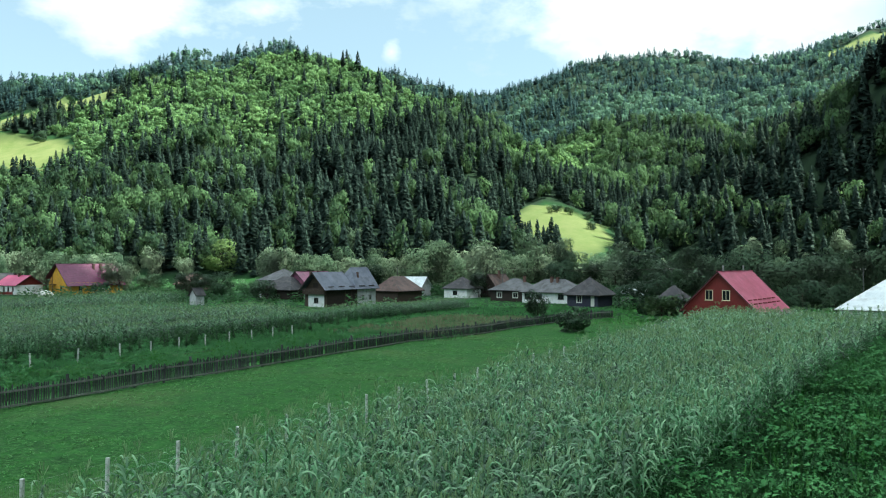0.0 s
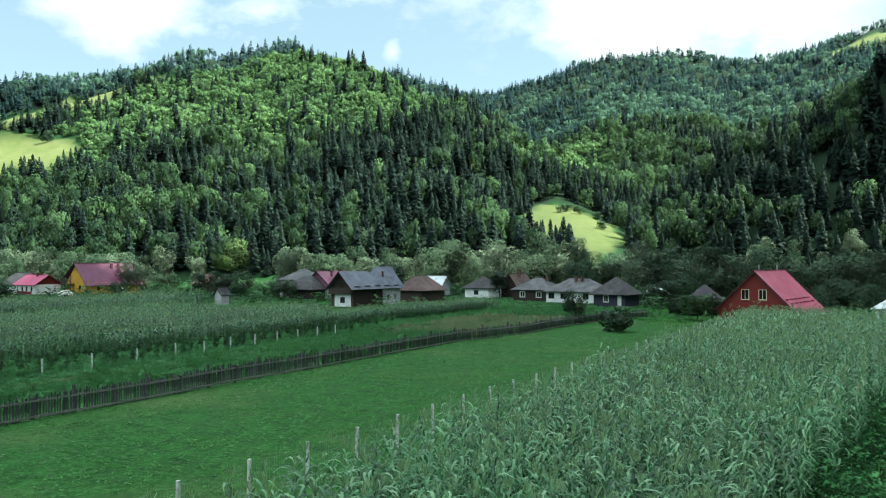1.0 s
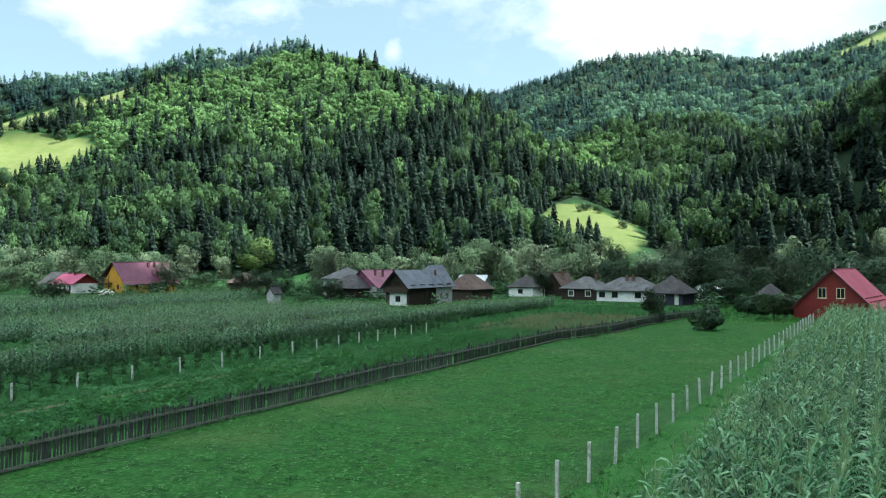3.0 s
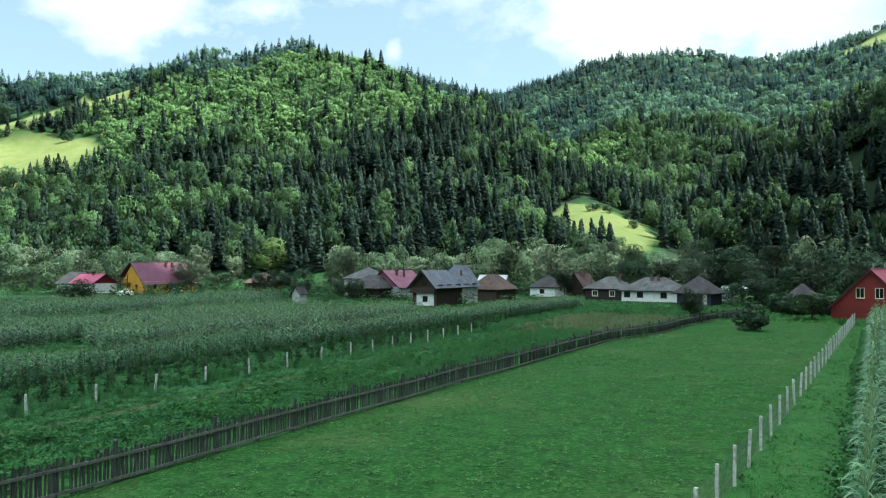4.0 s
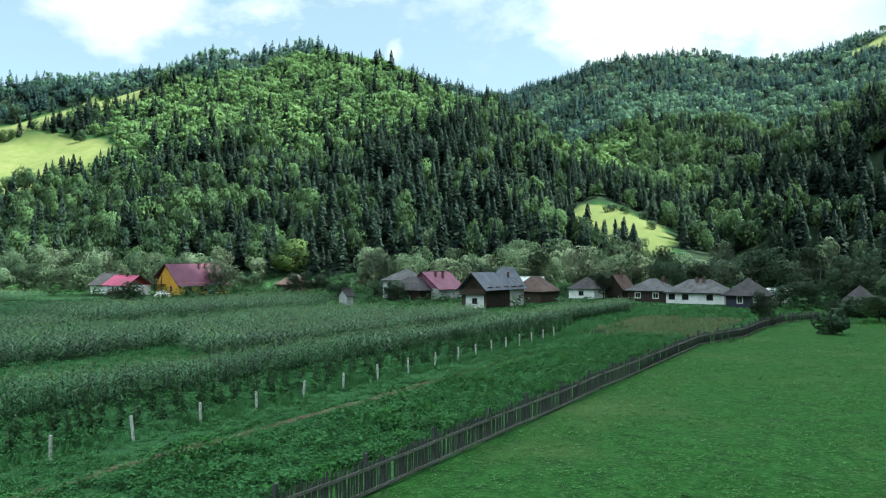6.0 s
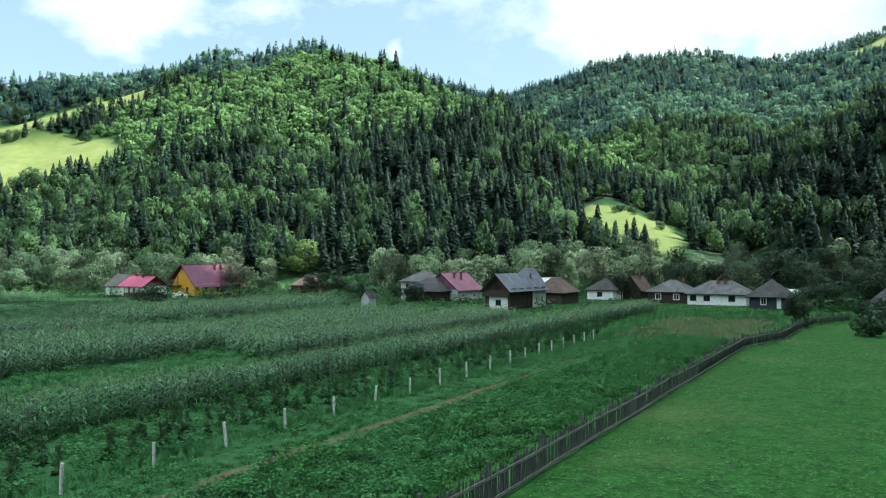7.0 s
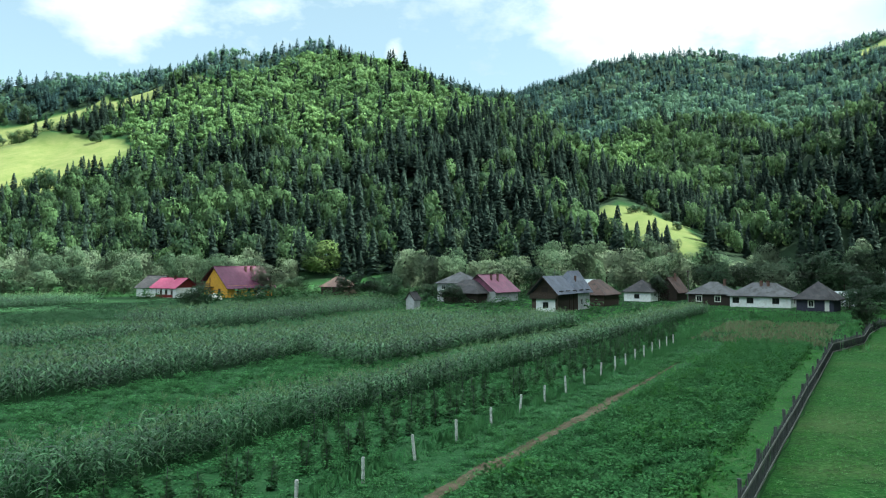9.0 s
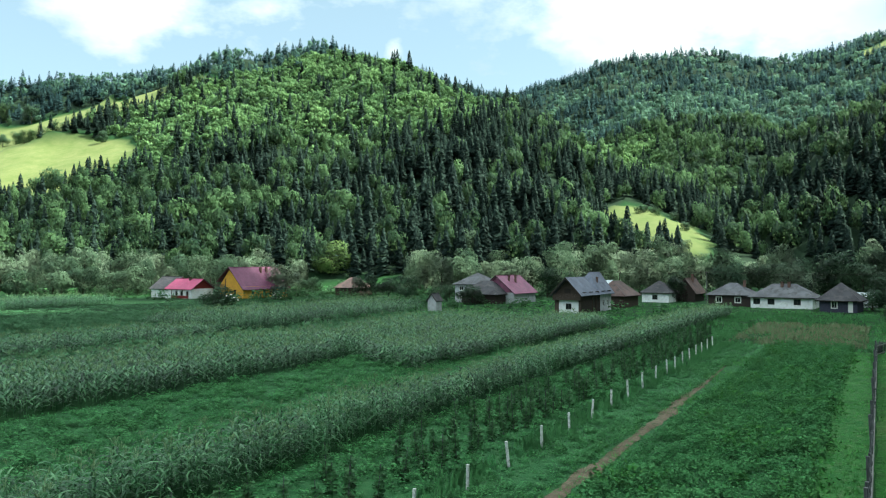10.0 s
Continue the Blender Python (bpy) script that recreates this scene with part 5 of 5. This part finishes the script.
def tree(label, x, y, high, wide, mat, z=0.0, tone=0.5, stem=0.22, group="trees round the village", category="tree", name="tree"):
    """A tapered trunk with limbs and a crown of leaf clumps with gaps."""
    r = tree_rng
    e = empty(name, x, y, z, r.uniform(0, 360))
    bm = bmesh.new()
    rad = 0.018 * high + 0.05
    bmesh.ops.create_cone(bm, segments=7, radius1=rad, radius2=rad * 0.35, depth=high * 0.62, matrix=Matrix.Translation((0, 0, high * 0.31 - 0.1)))
    for i in range(5):
        a, h = i * 1.257 + r.rand(), high * (0.2 + 0.08 * i)
        m = Matrix.Translation((0, 0, h)) @ Matrix.Rotation(a, 4, "Z") @ Matrix.Rotation(radians(45 + 12 * r.rand()), 4, "Y")
        bmesh.ops.create_cone(bm, segments=5, radius1=rad * 0.4, radius2=rad * 0.1, depth=wide * 0.45, matrix=m @ Matrix.Translation((0, 0, wide * 0.22)))
    part("trunk", bm, BARK, e)
    v, f, out = BUSHES[r.randint(3)] if high < 4.0 else TREE_CROWNS[r.randint(4)]
    zz = v[:, 2] * (1 - stem) + stem
    v = np.stack([v[:, 0] * wide * 1.15, v[:, 1] * wide * 1.15, zz * high], -1)
    crown = new("crown", tri_mesh("crown", v, f, mat, np.clip(tone + 0.2 * np.sin(v[:, 0] * 0.9 + v[:, 2]), 0, 1), outward=out))
    crown.parent = e
    return tagged(e, label, category, group)


def lone_tree(label, X, Y, high, wide, mat, group="lone trees on the hill meadow"):
    x, y = strip(X, Y)
    return tree(label, x, y, high, wide, mat, z=float(height(np.array([X]), np.array([Y]))[0]) - 0.2, stem=0.02, group=group)


lone_tree("bright green rounded lime tree behind the barn", -90, 322, 13.5, 15, LIME, "trees round the village")
lone_tree("lone dark tree on the hill meadow", -462, 800, 20, 15, ORCHARD)
lone_tree("lone leafy tree on the hill meadow", -490, 805, 19, 18, BEECH)
lone_tree("small bush on the hill meadow", -300, 590, 9, 8, ORCHARD)
for hx, hy in ((-372, 632), (-384, 640), (-396, 650), (-360, 628), (-410, 655), (-425, 668), (-346, 622), (-334, 628)):
    lone_tree("hedge tree between two hill meadows", hx, hy, 11, 9, ORCHARD if hx % 4 else BEECH)
for hx, hy in ((62, 432), (68, 428), (78, 430), (88, 428), (98, 426), (58, 425), (106, 420), (74, 398), (92, 392)):
    lone_tree("small bush on the sunlit clearing", hx, hy, 4.6, 4.8, ORCHARD if hx % 4 else BEECH)
tree("tall narrow shrub beside the picket fence", -38.6, 96.5, 4.6, 2.6, ORCHARD, stem=0.05, category="shrub", name="shrub")
tree("dark rounded bush in the meadow", -30.4, 87.0, 2.9, 3.6, ORCHARD, stem=0.0, tone=0.15, category="shrub", name="shrub")
tree("low spreading apple tree by the meadow's end", -25.8, 109.5, 3.6, 5.2, BEECH, stem=0.3, tone=0.55)

# trees and bushes between and behind the houses: x, y, height, width, kind
LEAF = {"O": (ORCHARD, "dark green garden tree between the village houses"), "W": (WILLOW, "pale silvery willow behind the village houses"), "B": (ALDER, "leafy green tree at the edge of the village")}
GARDEN_TREES = "-142.7 84.5 5.0 5.2 O -172 135 3.5 4 O -180 147 9 8 W -181 158 5 6 O -209 163 11 9 W -195 157 10 7 O -154 147 6 6 O -146 146 5.5 6 O -141 145 6 5 O -140 161 11 6 W -156 181 13 8 W -118 135 4.4 5.5 O -129 145 4 4 O -135 194 10 9 W -132 203 10 8 W -116 174 8 6 O -130 231 13 9 W -119 218 13 10 W -102 212 13 10 W -113 229 13 10 W -82 168 6 5 O -96 220 11 9 W -88 229 11 8 W -77 208 9 8 B -71 222 9 9 O -62 223 10 9 B -56 219 9 8 O -49 196 12 11 O -44 182 9 8 O -40 170 7 6 O -41 211 12 9 B -32 154 7 6 O -40 166 6 6 O -31 179 10 8 B -23 178 11 9 B -15 165 9 9 B -11 165 10 9 B -7 163 9 8 B -4 194 11 9 B 0 196 12 9 B -27 121 3.2 4.8 O -31 202 12 9 B -40 208 12 8 B -47 193 9 8 O -54 206 8 7 W -62 211 9 8 W -225 137 8 8 B -223 127 7 8 B -234 126 8 8 B -237 119 7 8 B -245 114 7 8 O -260 112 8 9 B -29 122 3.0 4.6 O -25 121 3.0 4.4 O -31 124 2.4 4.0 O -11 148 5 6 B -9 153 5 6 O -6 147 4.5 5 B -42 148 4 5 O -37 146 5 6 O -29 155 6 6 B -19 172 8 8 B".split()
for i in range(0, len(GARDEN_TREES), 5):
    tx, ty, th, tw = (float(q) for q in GARDEN_TREES[i:i + 4])
    mat, lab = LEAF[GARDEN_TREES[i + 4]]
    tree(lab, tx, ty, th, tw, mat, stem=0.0 if th < 5.1 else 0.04, tone=tree_rng.uniform(0.0, 0.8))


def build_belt():
    """The belt of willows, alders and spruces between the village and the hill's foot."""
    r = np.random.RandomState(91)
    protos = []
    for mat, lab, n in ((WILLOW, "pale silvery willow in the belt along the stream", 3), (ALDER, "leafy green alder in the belt along the stream", 4), (ALDER, "dark green alder in the belt along the stream", 3)):
        for k in range(n):
            protos.append((mat, tree(lab, 0, 0, 10.0, 8.5, mat, stem=0.03, tone=r.uniform(0.2, 0.9), group="trees of the stream belt")))
    used = set()
    taken = []
    tries = 0
    while len(taken) < 165 and tries < 6000:
        tries += 1
        Y = 232 + 175 * r.rand() ** 1.3
        X = r.uniform(-0.62 * Y - 60, 0.58 * Y)
        if any((X - a) ** 2 + (Y - b) ** 2 < 68 for a, b in taken):
            continue
        z = float(height(np.array([X]), np.array([Y]))[0])
        if -100 < X < -60 and Y < 335:
            continue
        if z > 9 or (30 < X < 120 and Y > 318) or hay(np.array([X]), np.array([Y]))[0] > 0.2:
            continue
        taken.append((X, Y))
        x, y = strip(X, Y)
        pale = noise.noise((X / 60, Y / 40, 2.0)) + 0.35 * r.normal()
        k = r.randint(0, 3) if pale > 0.06 else r.randint(3, 7) if pale > -0.6 else r.randint(7, 10)
        s = r.uniform(0.6, 1.25)
        m = pose(x, y, z - 0.1, 0, 0, r.uniform(0, 360))
        o = protos[k][1]
        if k not in used:
            used.add(k)
            o.matrix_basis = m
        else:
            o = copy_thing(o, m)
        o.scale = (s * r.uniform(0.7, 1.0), s * r.uniform(0.7, 1.0), s * r.uniform(1.0, 1.3))
    for k, (mat, o) in enumerate(protos):
        if k not in used:
            o.matrix_basis = pose(*strip(-150 + 20 * k, 300), 0)


build_belt()

# ---- undergrowth round the village and along the belt ----
SHRUBS = [leafy_template(60, 0.11, s, 0.46, 0.0, 0.3) for s in range(60, 64)]


def build_undergrowth():
    r = np.random.RandomState(17)
    for mat, n, y0, y1, lab in ((ORCHARD, 420, 215, 400, "dark green undergrowth beneath the belt of trees"), (BEAN, 600, 128, 260, "rank green scrub between the village gardens")):
        Y = r.uniform(y0, y1, n * 3)
        X = r.uniform(-0.62, 0.58, n * 3) * Y - 25
        Z = height(X, Y)
        x, y = strip(X, Y)
        clear = (y > 112) & ~((X > 38) & (X < 135) & (Y > 300)) & ~((x > -66) & (x < -40) & (y < 150)) & (Z < 9) & (hay(X, Y) < 0.2)
        for bx0, bx1, by0, by1 in ((-218, -180, 124, 152), (-128, -108, 132, 156), (-100, -83, 100, 152), (-92, -40, 120, 165), (-27, -8, 108, 132), (-6, 9, 118, 136)):
            clear &= ~((x > bx0) & (x < bx1) & (y > by0) & (y < by1))
        x, y, Z = x[clear][:n], y[clear][:n], Z[clear][:n]
        k = len(x)
        s = r.uniform(0.6, 1.3, k)
        v, f, t, out = scatter(SHRUBS, np.stack([x, y, Z], -1), np.stack([3.4 * s, 2.1 * s], -1), r.uniform(0, 6.28, k), r.rand(k), r.randint(0, 4, k))
        stuff("undergrowth", tri_mesh("undergrowth", v, f, mat, t, outward=out), lab, "undergrowth")


build_undergrowth()

# ---- house details ----


def gable_windows():
    """Two cream casements high in the red gable."""
    for o in scene.objects:
        if o.name.startswith("house") and o.get("label", "").startswith("red-painted"):
            for x0 in (3.1, 5.4):
                window(o, Matrix.Translation((0, -0.09, 0)), x0, x0 + 1.05, 2.9, 4.3, CREAM, 1)


gable_windows()


def prism(bm, outline, y0, y1):
    """A plate between y0 and y1 with its outline in x and z."""
    a, b = [bm.verts.new((x, y0, z)) for x, z in outline], [bm.verts.new((x, y1, z)) for x, z in outline]
    bm.faces.new(a)
    bm.faces.new(b[::-1])
    for i in range(len(a)):
        j = (i + 1) % len(a)
        bm.faces.new((a[i], b[i], b[j], a[j]))


def big_house_front():
    """A low gabled roof over the front, a steeper and higher one over the back rooms, boarded gables, white plaster below."""
    W, D, mid = 5.0, 14.6, 2.5
    bm = bmesh.new()
    wall_panel(bm, 3.7, 0.0, 2.35, 0.12, [(1.3, 2.4, 0.75, 1.75)], Matrix.Translation((0.9, -0.125, 0)))
    part("plaster_front", bm, WHITE, big, "whitewashed lower front")
    window(big, Matrix.Translation((0.9, -0.125, 0)), 1.3, 2.4, 0.75, 1.75, DARK_FRAME, 1)
    m = side_matrix("e", W, D)
    bm = bmesh.new()
    wall_panel(bm, 5.6, 0.0, 3.2, 0.1, [(1.3, 2.1, 0.9, 2.0), (3.5, 4.3, 0.9, 2.0)], m @ Matrix.Translation((8.9, -0.104, 0)))
    part("plaster_side", bm, GREY_PLASTER, big, "pale grey plastered rooms")
    for x in (5.18, 6.9, 8.6):
        bm = bmesh.new()
        box(bm, W + 0.02, W + 0.14, x, x + 0.16, 0.0, 3.2)
        part("wall_post", bm, BROWN_WOOD, big)
    # overhanging boarded gable with its balcony beam
    for k in range(7):
        z = 2.42 + 0.14 * k
        bm = bmesh.new()
        box(bm, -0.1, W + 0.1, -0.62 + 0.012 * (k % 2), -0.5, z, z + 0.13)
        part("gable_board", bm, BROWN_WOOD, big)
    bm = bmesh.new()
    box(bm, -0.2, W + 0.2, -0.66, -0.02, 2.32, 2.41)
    part("floor_beam", bm, DARK_WOOD, big)
    bm = bmesh.new()
    prism(bm, ((0.0, 3.3), (W, 3.3), (mid, 6.1)), 0.05, 0.3)
    part("gable", bm, BROWN_WOOD, big, "brown boarded front gable")
    bm = bmesh.new()
    prism(bm, ((0.0, 3.3), (W, 3.3), (mid, 7.0)), D - 0.3, D - 0.02)
    part("gable", bm, BROWN_WOOD, big)
    bm = bmesh.new()
    box(bm, mid - 0.6, mid + 0.6, 0.0, 0.045, 3.55, 4.4)
    part("loft_hatch", bm, DARK_WOOD, big)
    front, joint, back = -1.0, 7.6, D + 0.6
    low, high, eave, reach = 6.25, 7.1, 3.0, 0.6
    for side in (-1, 1):
        xe = mid + side * (mid + reach)
        for name, q in (("roof_slope", [(xe, front, eave), (mid, front, low), (mid, joint, low), (xe, joint, eave)]),
                        ("roof_slope", [(xe, joint, eave), (mid, joint + 2.4, high), (mid, back, high), (xe, back, eave)])):
            bm = bmesh.new()
            pts = [Vector(c) for c in q]
            up = (pts[1] - pts[0]).cross(pts[2] - pts[0]).z > 0
            slab(bm, [c + Vector((0, 0, 0.14)) for c in (pts if up else pts[::-1])], 0.12)
            part(name, bm, ROOF_GREY, big)
        bm = bmesh.new()
        a, b = Vector((xe, front - 0.03, eave + 0.02)), Vector((mid, front - 0.03, low + 0.02))
        prism(bm, ((a.x, a.z - 0.14), (b.x, b.z - 0.14), (b.x, b.z + 0.14), (a.x, a.z + 0.14)), front - 0.06, front - 0.005)
        part("bargeboard", bm, DARK_WOOD, big)
    # the small front slope of the higher roof, down to the lower ridge
    bm = bmesh.new()
    slab(bm, [(mid - 3.1, joint - 0.02, eave + 0.1), (mid + 3.1, joint - 0.02, eave + 0.1), (mid, joint + 2.4, high + 0.13)], 0.08)
    part("roof_slope", bm, ROOF_GREY, big)
    for k in range(5):
        bm = bmesh.new()
        x, y = W + 0.3, 0.2 + 3.0 * k
        box(bm, x - 0.05, x + 0.05, y, y + 1.6, 3.62, 3.78)
        part("snow_guard", bm, DARK_WOOD, big)


big_house_front()


def red_house_details():
    """A pale lean-to roof below the right eave, and rows of snow guards on the slope."""
    bm = bmesh.new()
    slab(bm, [(9.6, -0.4, 1.5), (12.6, -0.4, 0.75), (12.6, 13.0, 0.75), (9.6, 13.0, 1.5)], 0.12)
    part("lean_to_roof", bm, ROOF_PINK, red_house, "pale pink sheet roof of the lean-to")
    for y in (0.6, 6.0, 12.4):
        bm = bmesh.new()
        box(bm, 12.2, 12.35, y, y + 0.15, 0.0, 0.78)
        part("lean_to_post", bm, BROWN_WOOD, red_house)
    slope = (1.7 - 6.7) / 4.9
    for k, off in ((0, 3.9), (1, 4.4)):
        for i in range(6):
            bm = bmesh.new()
            x, y = 4.9 + off, 0.4 + 2.2 * i + 0.7 * k
            z = 6.7 + slope * off + 0.16
            box(bm, x - 0.06, x + 0.06, y, y + 1.3, z, z + 0.16)
            part("snow_guard", bm, RED_PAINT, red_house)
    for y in (2.0, 11.0):
        bm = bmesh.new()
        bmesh.ops.create_cone(bm, cap_ends=True, segments=8, radius1=0.13, radius2=0.13, depth=0.9, matrix=Matrix.Translation((4.9, y, 7.2)))
        part("flue_pipe", bm, WIRE, red_house)


red_house_details()


def yellow_balcony():
    bm = bmesh.new()
    box(bm, -2.2, 3.4, -1.25, -0.02, 2.5, 2.65)
    part("balcony_floor", bm, BROWN_WOOD, yellow)
    for x in (-2.1, 0.6, 3.3):
        bm = bmesh.new()
        box(bm, x - 0.07, x + 0.07, -1.2, -1.06, 0.0, 5.0)
        part("balcony_post", bm, BROWN_WOOD, yellow)
    for z in (2.95, 3.2, 3.45):
        bm = bmesh.new()
        box(bm, -2.2, 3.4, -1.22, -1.17, z, z + 0.12)
        part("balcony_rail", bm, BROWN_WOOD, yellow)


yellow_balcony()


def cottage_porch():
    """A dark red boarded porch rail along the front of the cottage."""
    bm = bmesh.new()
    box(bm, 2.9, 9.4, -0.95, -0.88, 0.1, 0.75)
    part("porch_rail", bm, RED_PAINT, cottage, "dark red boarded porch rail")
    for x in (3.0, 5.1, 7.2, 9.3):
        bm = bmesh.new()
        box(bm, x - 0.06, x + 0.06, -0.87, -0.75, 0.0, 2.2)
        part("porch_post", bm, BROWN_WOOD, cottage)


cottage_porch()


def heap(x, y, w, h):
    """A heap under a white sheet."""
    bm = bmesh.new()
    bmesh.ops.create_icosphere(bm, subdivisions=3, radius=1.0)
    for v in bm.verts:
        k = 1 + 0.18 * noise.noise((v.co.x * 1.5 + x, v.co.y * 1.5, v.co.z * 1.5))
        v.co = Vector((v.co.x * w * k, v.co.y * w * 0.7 * k, max(-0.05, v.co.z) * h * k))
    o = part("covered_heap", bm, TARP)
    o.matrix_basis = pose(x, y, 0)
    return tagged(o, "heap covered with a white plastic sheet near the yellow house", "heap", "covered heaps")


heap(-176.3, 122.8, 2.2, 1.5)
heap(-174.6, 137.2, 1.4, 1.9)


def utility_pole(x, y, high):
    e = empty("utility_pole", x, y, 0)
    bm = bmesh.new()
    bmesh.ops.create_cone(bm, cap_ends=True, segments=8, radius1=0.10, radius2=0.07, depth=high, matrix=Matrix.Translation((0, 0, high / 2 - 0.1)))
    part("mast", bm, OLD_WOOD, e)
    bm = bmesh.new()
    box(bm, -0.5, 0.5, -0.04, 0.04, high - 0.46, high - 0.38)
    part("crossarm", bm, DARK_WOOD, e)
    for q in (-0.42, 0.0, 0.42):
        bm = bmesh.new()
        bmesh.ops.create_cone(bm, cap_ends=True, segments=6, radius1=0.05, radius2=0.035, depth=0.16, matrix=Matrix.Translation((q, 0, high - 0.3)))
        part("insulator", bm, FRAME, e)
    return tagged(e, "grey utility pole with a crossarm behind the cottages", "utility pole", "utility poles")


poles = [(-112.0, 180.0), (-74.6, 165.0), (-36.0, 162.0), (-2.0, 158.0)]
for px, py in poles:
    utility_pole(px, py, 7.2)
for q in (-0.6, 0.6):
    bm = bmesh.new()
    for (xa, ya), (xb, yb) in zip(poles, poles[1:]):
        prev = None
        for i in range(13):
            t = i / 12
            p = Vector((xa + (xb - xa) * t + q, ya + (yb - ya) * t, 6.95 - 2.0 * t * (1 - t)))
            if prev is not None:
                d = p - prev
                bmesh.ops.create_cone(bm, cap_ends=False, segments=4, radius1=0.014, radius2=0.014, depth=d.length, matrix=Matrix.Translation((p + prev) / 2) @ d.to_track_quat("Z", "Y").to_matrix().to_4x4())
            prev = p
    tagged(part("power_line", bm, DARK_WOOD), "thin dark overhead wire between the utility poles", "cable", "power lines")
